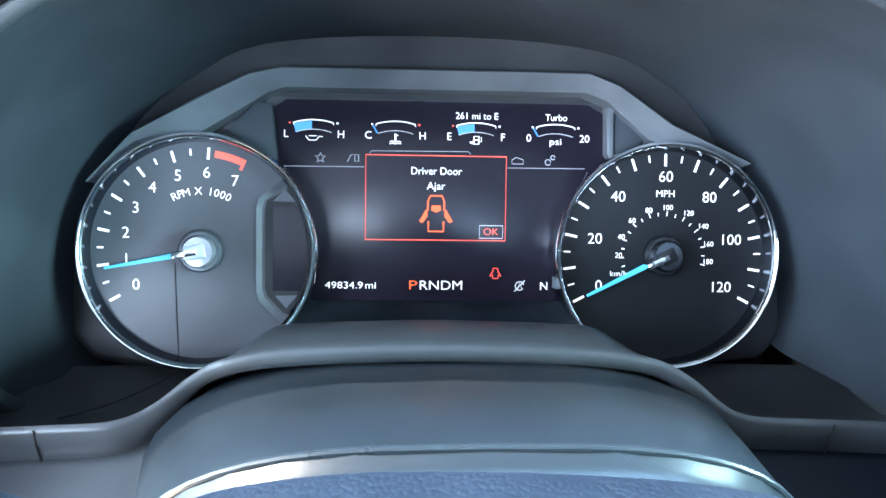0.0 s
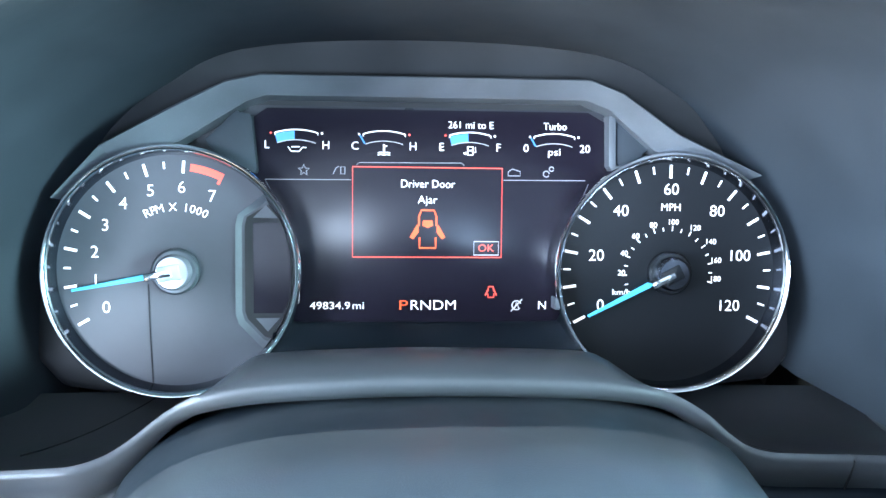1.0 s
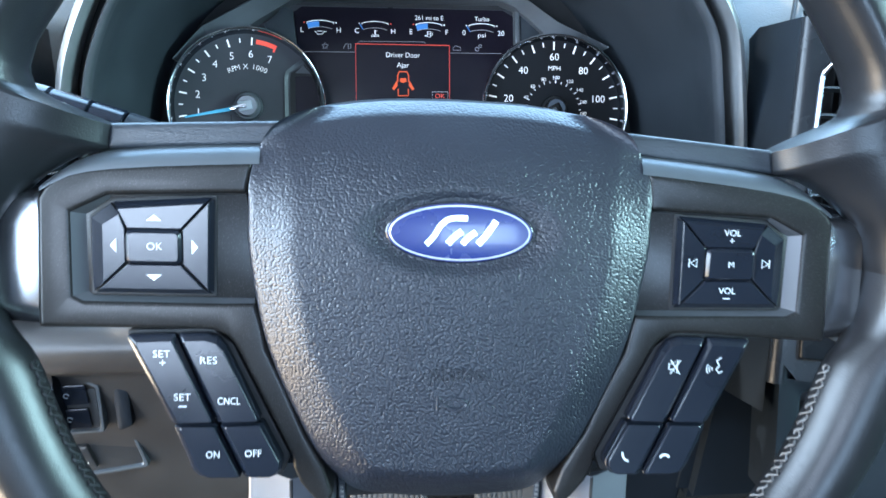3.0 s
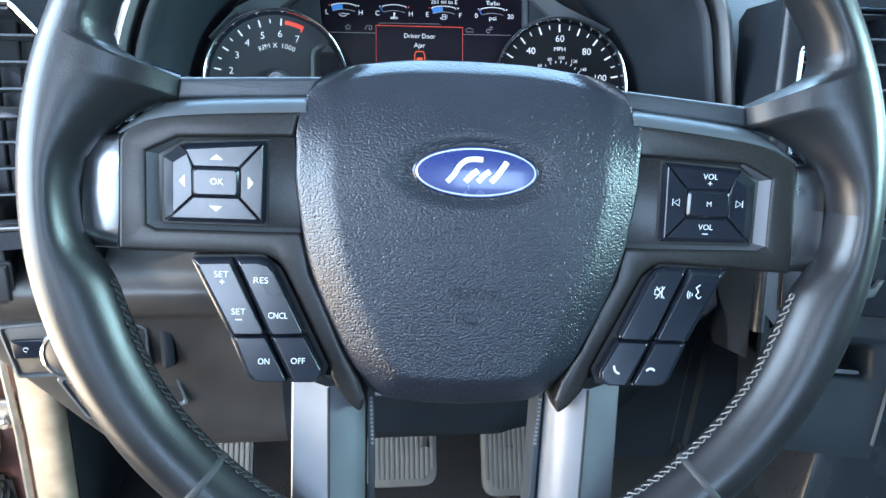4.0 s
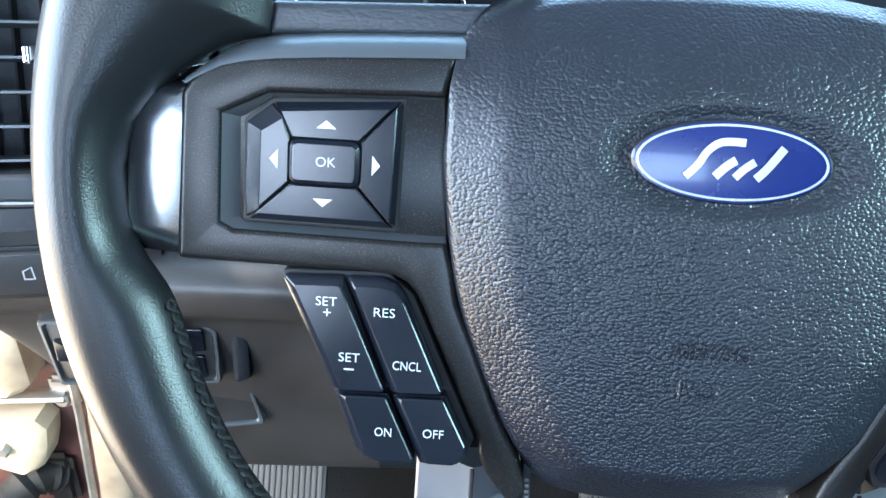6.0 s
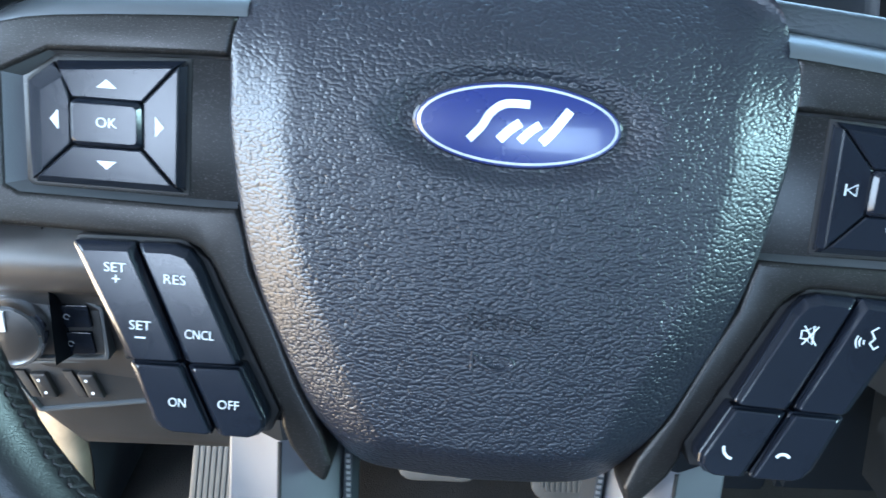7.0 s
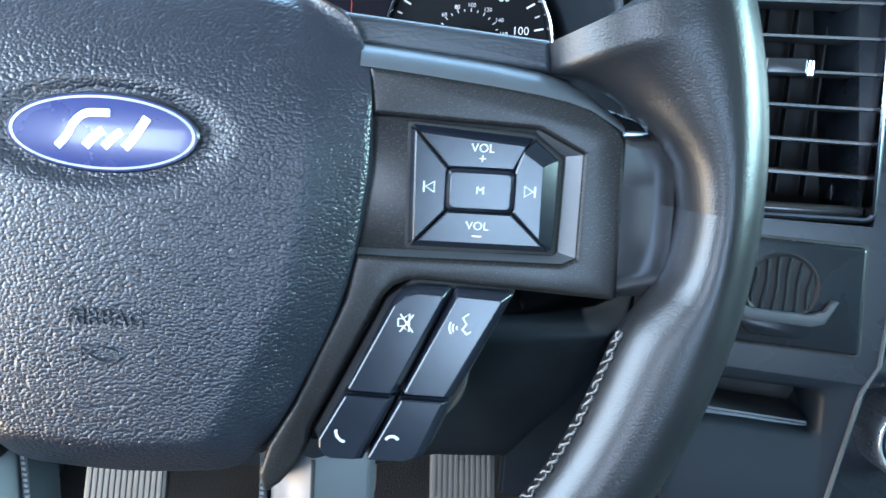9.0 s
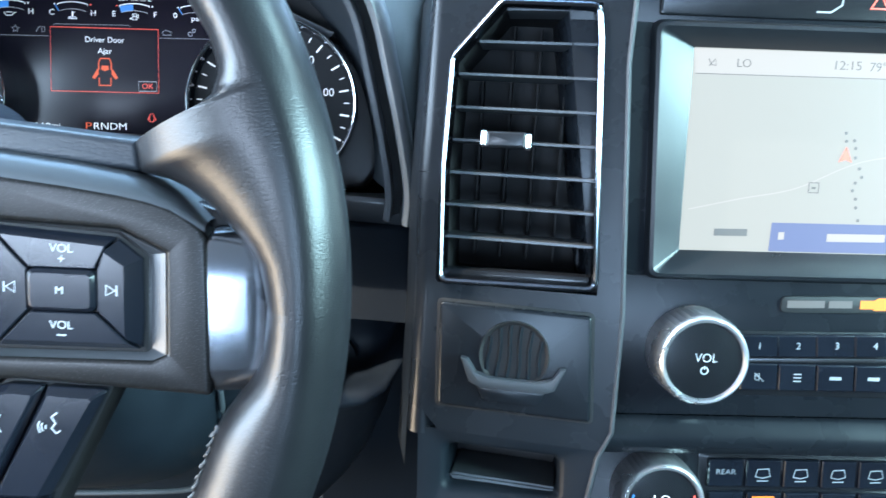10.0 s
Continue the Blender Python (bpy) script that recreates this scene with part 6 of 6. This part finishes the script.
for k in range(6):
    x0, x1 = 21.2 + 19.6 * k, 40.0 + 19.6 * k
    a = part("preset_key", dish(mm([(x0 - 1, 4.4 + 0.02 * x0), (x1, 4.4 + 0.02 * x1), (x1 + 1, -7.0 + 0.02 * x1), (x0, -7.2 + 0.02 * x0)]), 0.0, 0.0034, 0.0008, 0.0010, 0.0006), BUTTON, radio, "", 12)
    text(str(k + 1), 0.0050, LEGEND, a, (x0 + x1) * 0.0005 + 0.0005, -0.0010 + 0.00002 * x0, 0.0036, name="legend")
    b = part("function_key", dish(mm([(x0 + 1, -9.6), (x1 + 1.4, -9.5), (x1 + 2, -23.4), (x0 + 1.6, -23.6)]), 0.0, 0.0034, 0.0008, 0.0010, 0.0006), BUTTON, radio, "", 12)
    c = ((x0 + x1) / 2 + 1.4, -16.4)
    if k == 0:
        bm = stroke(mm([(c[0] - 2, c[1] - 1), (c[0] - 2, c[1] + 1), (c[0], c[1] + 2), (c[0], c[1] - 2)]), 0.0005, 0.0036, closed=True)
        stroke(mm([(c[0] - 2.4, c[1] + 2.2), (c[0] + 2.4, c[1] - 2.2)]), 0.0005, 0.0036, bm)
    elif k == 1:
        bm = stroke(mm([(c[0] - 2, c[1] + 1.8), (c[0] + 2, c[1] + 1.8)]), 0.0006, 0.0036)
        stroke(mm([(c[0] - 2, c[1]), (c[0] + 2, c[1])]), 0.0006, 0.0036, bm)
        stroke(mm([(c[0] - 2, c[1] - 1.8), (c[0] + 2, c[1] - 1.8)]), 0.0006, 0.0036, bm)
    else:
        bm = poly(mm([(c[0] - 3, c[1] + 0.9), (c[0] + 3, c[1] + 0.9), (c[0] + 3, c[1] - 0.9), (c[0] - 3, c[1] - 0.9)]), 0.0036)
    part("key_sign", bm, DIMPRINT, b)
part("silver_line", plate(mm([(22, -7.2), (240, -3.6), (240, -5.6), (22, -9.2)]), 0.0, 0.0026, 0.0005), SATIN, radio, "silver line between the key rows")
lamp = thing("airbag_lamp", STACK, "narrow dark indicator strip with grey bars and an amber lamp", "indicator")
part("strip_body", plate(mm([(41, 24.6), (130, 26.4), (130, 17.6), (41, 16.2)]), -0.002, 0.0012, 0.0006, 0.003), GAP, lamp)
part("grey_bar", poly(mm([(44, 22.6), (63, 22.9), (63, 19.2), (44, 18.9)]), 0.0014), MAPGREY, lamp)
part("grey_bar", poly(mm([(65, 22.9), (77, 23.1), (77, 19.4), (65, 19.2)]), 0.0014), MAPGREY, lamp)
part("amber_sign", poly(mm([(81, 23.4), (88, 23.5), (90, 24.8), (96, 24.9), (96, 18.6), (88, 18.4), (88, 19.2), (81, 19.1)]), 0.0014), AMBER, lamp, "lit amber lamp")

CLIMATE = facing(0.3218, 0.138, 0.5165, 20.0, -2.0)
dpart("climate_face", plate(mm([(-14, 34), (330, 34), (330, -120), (-60, -120), (-40, -40)]), -0.06, 0.0, 0.004, 0.004), STACKM, "dark climate panel").matrix_world = CLIMATE
temp = knob(CLIMATE, 0.0258, -0.0052, 0.0222, "satin metal temperature knob with a lit readout", "temperature_knob")
text("LO", 0.0068, WHITE, temp, -0.001, 0.0030, 0.0213, width=0.0085, name="readout")
part("blue_arc", stroke(mm(arc(0, 0, 16.5, 160, 225, 10)), 0.0012, 0.0211), BLUE, temp)
part("red_arc", stroke(mm(arc(0, 0, 16.5, -40, 20, 10)), 0.0012, 0.0211), RED, temp)
part("power_sign", stroke(mm(arc(0, -7.4, 1.8, 110, 430, 14)), 0.0006, 0.0213), PRINT, temp)
ck = thing("climate_keys", CLIMATE, "rows of dark climate keys with pale and amber signs", "climate keys")
part("key_surround", plate(mm([(50, 16), (260, 18), (260, -34), (52, -36)]), -0.004, 0.0008, 0.0006, 0.002), BLACK, ck)
for k in range(5):
    x0, x1 = 55 + 20.5 * k, 74 + 20.5 * k
    a = part("upper_key", dish(mm([(x0, 13), (x1, 13.3), (x1, -2), (x0, -2.2)]), 0.0, 0.0034, 0.0008, 0.001, 0.0006), BUTTON, ck, "", 12)
    if k == 0:
        text("REAR", 0.0040, DIMPRINT, a, (x0 + x1) * 0.0005, 0.0062, 0.0036, width=0.0105, name="legend")
    else:
        bm = stroke(mm([(x0 + 5, 4), (x0 + 6, 8), (x0 + 12, 8.4), (x0 + 13, 4.4), (x0 + 9, 3.2)]), 0.0006, 0.0036, closed=True)
        stroke(mm([(x0 + 6, 1.6), (x0 + 12, 1.8)]), 0.0006, 0.0036, bm)
        part("key_sign", bm, DIMPRINT, a)
    b = part("lower_key", dish(mm([(x0 + 1, -5), (x1 + 1, -4.8), (x1 + 1.4, -22), (x0 + 1.4, -22.4)]), 0.0, 0.0034, 0.0008, 0.001, 0.0006), BUTTON, ck, "", 12)
    if k == 1:
        part("key_lamp", poly(mm([(x0 + 4, -7.0), (x0 + 16, -6.8), (x0 + 16, -10.0), (x0 + 4, -10.2)]), 0.0036), AMBER, b, "lit amber bar")
        text("AUTO", 0.0038, AMBER, b, (x0 + x1) * 0.0005 + 0.001, -0.0138, 0.0036, width=0.0105, name="legend")
    else:
        part("key_sign", stroke(mm([(x0 + 4, -16), (x0 + 9, -14), (x0 + 12, -11), (x0 + 16, -10)]), 0.0008, 0.0036), DIMPRINT, b)
part("seat_lamp", poly(mm([(52, -26), (60, -25.6), (60, -28.4), (52, -28.8)]), 0.0012), BLUE, ck, "lit blue seat cooling bars")
part("seat_lamp", poly(mm([(52, -30), (60, -29.6), (60, -31.8), (52, -32.2)]), 0.0012), BLUE, ck)

# ---- switches on the knee panel ----
HL = facing(-0.238, 0.1735, 0.5245, 8, 2)
hl = thing("headlight_switch", HL, "headlight rotary switch with a chrome knob in a grey frame", "light switch")
ho = mm([(-46, 19), (32, 24), (48, 14), (48, -18), (-38, -20)])
part("switch_frame", loft([[(x, y, z) for x, y in fillet(inset(ccw(ho), d), 0.003)] for d, z in ((0, -0.010), (0, 0.0030), (0.0006, 0.0042), (0.0020, 0.0044), (0.0028, 0.0030), (0.0030, -0.004))], cap0=False, cap1=False), LEDGE, hl, "pale raised border")
part("switch_field", plate(inset(ccw(ho), 0.0030), -0.006, 0.0026, 0.0004, 0.002), KNEE, hl, "grey switch field")
part("knob_collar", lathe([(0.0185, 0.003), (0.0190, 0.010), (0.0180, 0.0122), (0.0165, 0.0126), (0.0158, 0.011)], 48), CHROME, hl, "chrome collar of the knob")
part("knob_face", lathe([(0.0160, 0.0112), (0.009, 0.0135), (0.0001, 0.0140)], 40), KNEE, hl)
part("pointer", plate(mm([(-1.4, 15), (1.4, 15), (1.4, 4), (-1.4, 4)]), 0.0118, 0.0145, 0.0004), PRINT, hl)
for u, v in ((28, 9), (28, -7), (-30, 2)):
    k = part("lamp_key", plate(mm([(u - 8, v + 6.5), (u + 12, v + 6.5), (u + 13, v - 6.5), (u - 7, v - 6.5)]), 0.003, 0.0052, 0.0006, 0.001), BUTTON, hl)
    part("key_sign", stroke(mm(arc(u + 1, v, 1.5, 0, 300, 8)), 0.0007, 0.0054), DIMPRINT, k)
# dark plate standing for the shadow in the recess beside the switch
part("recess_shadow", plate(mm([(54, 16), (64, 10), (64, -16), (54, -20)]), -0.008, 0.003, 0.003, 0.003), SHROUD, hl)
DM = facing(-0.214, 0.1800, 0.482, 8, 2)
dm = thing("dimmer_switch", DM, "dimmer wheel and pedal adjuster in a grey frame", "dimmer switch")
do = mm([(-44, 15), (36, 18), (44, -11), (-26, -19)])
part("switch_frame", loft([[(x, y, z) for x, y in fillet(inset(ccw(do), d), 0.003)] for d, z in ((0, -0.010), (0, 0.0024), (0.0006, 0.0036), (0.0020, 0.0038), (0.0028, 0.0024), (0.0030, -0.004))], cap0=False, cap1=False), LEDGE, dm, "pale raised border")
part("switch_field", plate(inset(ccw(do), 0.0030), -0.006, 0.0020, 0.0004, 0.002), KNEE, dm, "grey switch field")
for u in (-26, 0):
    part("thumb_slot", plate(mm([(u - 9, 9), (u - 4, 9), (u + 3, -8), (u - 2, -8)]), 0.002, 0.0040, 0.0002), GAP, dm)
    part("thumb_wheel", plate(mm([(u - 1, 8), (u + 8, 8), (u + 13, -8), (u + 4, -8)]), 0.002, 0.0056, 0.0016, 0.001), KNEE, dm)
    part("key_sign", disc(0.0010, 0.0058, 10, ((u + 4) * 0.001, 0.004)), PRINT, dm)
    part("key_sign", disc(0.0010, 0.0058, 10, ((u + 7) * 0.001, -0.004)), PRINT, dm)
TB = facing(-0.298, 0.1600, 0.5785, 12, 10)
tb = thing("tailgate_button", TB, "flat grey button with a small pale sign under the vent", "button")
part("button_gap", plate(mm([(-40, 14), (36, 14), (36, -13), (-32, -13)]), -0.004, 0.0032, 0.0004, 0.002), GAP, tb)
part("button_cap", dish(mm([(-37, 12), (34, 12), (34, -11), (-30, -11)]), -0.002, 0.0058, 0.0018, 0.0016, 0.001), KNEE, tb)
part("button_sign", stroke(mm([(22, 2), (26, 4), (27, -2), (22.4, -2)]), 0.0010, 0.0060, closed=True), DIMPRINT, tb)

# ---- pedals ----
def pedal(name, x0, x1, y, z0, z1, tilt, label, arm):
    cx, cz = (x0 + x1) / 2, (z0 + z1) / 2
    p = thing(name, facing(cx, y, cz, tilt, 0), label, "pedal")
    w, h = (x1 - x0) / 2, (z1 - z0) / 2
    part("pad_base", plate([(-w, -h), (w, -h), (w, h), (-w, h)], -0.010, 0.0, 0.003, 0.020), RIBBED, p)
    n = max(6, int(w * 2 / 0.0065))
    for k in range(n):
        a = -w + 0.003 + (2 * w - 0.006) * k / n
        b = a + (2 * w - 0.006) / n * 0.74
        e = 0.022 if k in (0, n - 1) else (0.014 if k in (1, n - 2) else 0.010)
        part("rib", plate([(a, -h + e), (b, -h + e), (b, h - e), (a, h - e)], -0.001, 0.0016, 0.0007), RIBBED, p)
    part("pedal_arm", tube(arm, 0.010, 10, flat=1.6), RUBBER, p)


pedal("brake_pedal", -0.046, 0.048, 0.478, 0.112, 0.205, 38, "ribbed grey brake pedal pad on a black arm", [(0.03, 0.0, -0.01), (0.04, 0.09, -0.03), (0.045, 0.22, -0.05)])
pedal("accelerator_pedal", 0.108, 0.184, 0.480, 0.088, 0.190, 36, "ribbed grey accelerator pedal pad", [(0.0, 0.02, -0.012), (0.0, -0.02, -0.03), (0.0, -0.075, -0.06), (0.0, -0.128, -0.075)])
pedal("parking_brake_pedal", -0.266, -0.178, 0.440, 0.070, 0.260, 40, "ribbed grey parking brake pedal pad beside the kick panel", [(0.0, 0.0, -0.012), (0.02, 0.10, -0.05), (0.02, 0.26, -0.10)])

# ---- door opening, with the door swung open ----
jamb = thing("hinge_pillar", pose(-0.55, 0.6, 0.2), "maroon hinge pillar with pale trim in the open door's gap", "door pillar", kind="structure")
jamb.matrix_world = Matrix.Identity(4)
# front strip is coloured as sunlit, the inner side as shaded
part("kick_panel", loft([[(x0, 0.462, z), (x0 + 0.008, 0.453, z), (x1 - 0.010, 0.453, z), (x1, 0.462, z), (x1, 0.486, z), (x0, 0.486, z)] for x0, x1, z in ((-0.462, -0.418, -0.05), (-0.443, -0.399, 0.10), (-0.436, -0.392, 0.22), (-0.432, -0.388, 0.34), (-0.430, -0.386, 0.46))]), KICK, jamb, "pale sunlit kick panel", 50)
part("kick_side", loft([[(x1 - 0.001, 0.478, z), (x1 + 0.004, 0.470, z), (x1 + 0.012, 0.486, z), (x1 + 0.016, 0.90, z), (x1 - 0.02, 0.90, z)] for x1, z in ((-0.418, -0.05), (-0.399, 0.10), (-0.392, 0.22), (-0.388, 0.34), (-0.386, 0.46))]), HOODM, jamb, "inner side of the kick panel, in a dark shade colour", 50)
part("kick_latch", box(-0.372, -0.325, 0.60, 0.66, 0.02, 0.075, 0.006), RUBBER, jamb, "black latch box low on the kick panel")
part("door_seal", tube([(-0.452, 0.456, -0.05), (-0.447, 0.456, 0.10), (-0.440, 0.456, 0.22), (-0.436, 0.456, 0.46)], 0.0045, 8), DULL, jamb, "worn pale door seal edge")
part("pillar_skin", loft([[(-0.425, 0.478, z), (-0.50, 0.476, z), (-0.56, 0.480, z), (-0.62, 0.50, z), (-0.78, 0.53, z), (-0.80, 0.56, z), (-0.80, 0.95, z), (-0.425, 0.95, z)] for z in (-0.30, 0.10, 0.40, 0.75)]), MAROON, jamb, "dusty maroon pillar skin", 50)
strap = thing("door_check_strap", pose(-0.5, 0.47, 0.25), "pale metal door check strap on the hinge pillar", "check strap")
strap.matrix_world = Matrix.Identity(4)
part("strap_bar", tube([(-0.452, 0.462, 0.240), (-0.50, 0.456, 0.242), (-0.60, 0.44, 0.244), (-0.78, 0.40, 0.248)], 0.010, 10, flat=0.55), DULL, strap)
part("strap_plate", box(-0.470, -0.440, 0.462, 0.476, 0.222, 0.262, 0.005), DULL, strap)
part("strap_bolt", lathe([(0.008, 0.0), (0.008, 0.004), (0.006, 0.006), (0.0001, 0.006)], 16), DULL, strap).matrix_world = facing(-0.455, 0.461, 0.236, 0, 0)
boot = thing("wiring_boot", pose(-0.5, 0.47, 0.15), "black rubber wiring boot between pillar and door", "wiring boot")
boot.matrix_world = Matrix.Identity(4)
part("boot_tube", tube(smooth([(-0.488, 0.474, 0.115), (-0.505, 0.455, 0.125), (-0.54, 0.42, 0.11), (-0.62, 0.38, 0.08), (-0.76, 0.36, 0.10)], 6), lambda t: 0.020 + 0.0025 * math.sin(t * 60), 14), RUBBER, boot)
part("boot_flange", box(-0.505, -0.468, 0.464, 0.477, 0.075, 0.150, 0.008), RUBBER, boot)
part("hinge_leaf", loft([[(x0, 0.474, z), (x0, 0.440, z), (x0 + 0.012, 0.430, z), (x1 - 0.012, 0.430, z), (x1, 0.440, z), (x1, 0.474, z)] for x0, x1, z in ((-0.560, -0.482, 0.262), (-0.564, -0.472, 0.272), (-0.566, -0.474, 0.330), (-0.556, -0.486, 0.372), (-0.545, -0.500, 0.380))]), CREAM, jamb, "hinge leaf coloured cream as in sunlight", 40)
part("hinge_leaf", loft([[(x0, 0.474, z), (x0, 0.442, z), (x0 + 0.010, 0.434, z), (x1 - 0.010, 0.434, z), (x1, 0.442, z), (x1, 0.474, z)] for x0, x1, z in ((-0.515, -0.492, 0.152), (-0.535, -0.482, 0.160), (-0.548, -0.474, 0.186), (-0.552, -0.470, 0.210), (-0.545, -0.480, 0.222))]), CREAM, jamb, "hinge leaf coloured cream as in sunlight", 40)
part("hinge_pin", lathe([(0.0001, -0.10), (0.009, -0.10), (0.010, -0.095), (0.010, 0.095), (0.009, 0.10), (0.0001, 0.10)], 16), CREAM, jamb).matrix_world = pose(-0.572, 0.440, 0.27)
for z in (0.190, 0.300, 0.345):
    part("hinge_bolt", lathe([(0.009, -0.002), (0.009, 0.004), (0.007, 0.006), (0.0001, 0.006)], 6), DULL, jamb).matrix_world = facing(-0.515, 0.432, z, 0, 0)
door = thing("driver_door", pose(-0.86, 0.2, 0.3), "open driver door with pale inner edge and maroon skin", "car door")
door.matrix_world = Matrix.Identity(4)
part("door_shell", loft([[(-0.84, 0.46, z), (-0.88, 0.50, z), (-1.55, 0.62, z), (-1.56, 0.50, z), (-0.90, 0.36, z)] for z in (-0.16, 0.2, 0.5, 0.62)]), MAROON, door)
part("door_trim", loft([[(-0.90, 0.352, z), (-1.54, 0.49, z), (-1.54, 0.46, z), (-0.92, 0.322, z)] for z in (-0.10, 0.2, 0.58)]), HOODM, door)
shell("windshield_glass", loft([[(x, 0.20, 1.245) for x in (-0.66, 1.28)], [(x, 0.50, 1.07) for x in (-0.66, 1.28)], [(x, 0.93, 0.845) for x in (-0.66, 1.28)]], closed=False), GLASS, "clear windshield over the dashboard", "windshield").visible_shadow = False
shell("ground", box(-60, 60, -60, 60, -0.85, -0.80, 0), EARTH, "pale sunlit gravel ground outside the open door", "ground")
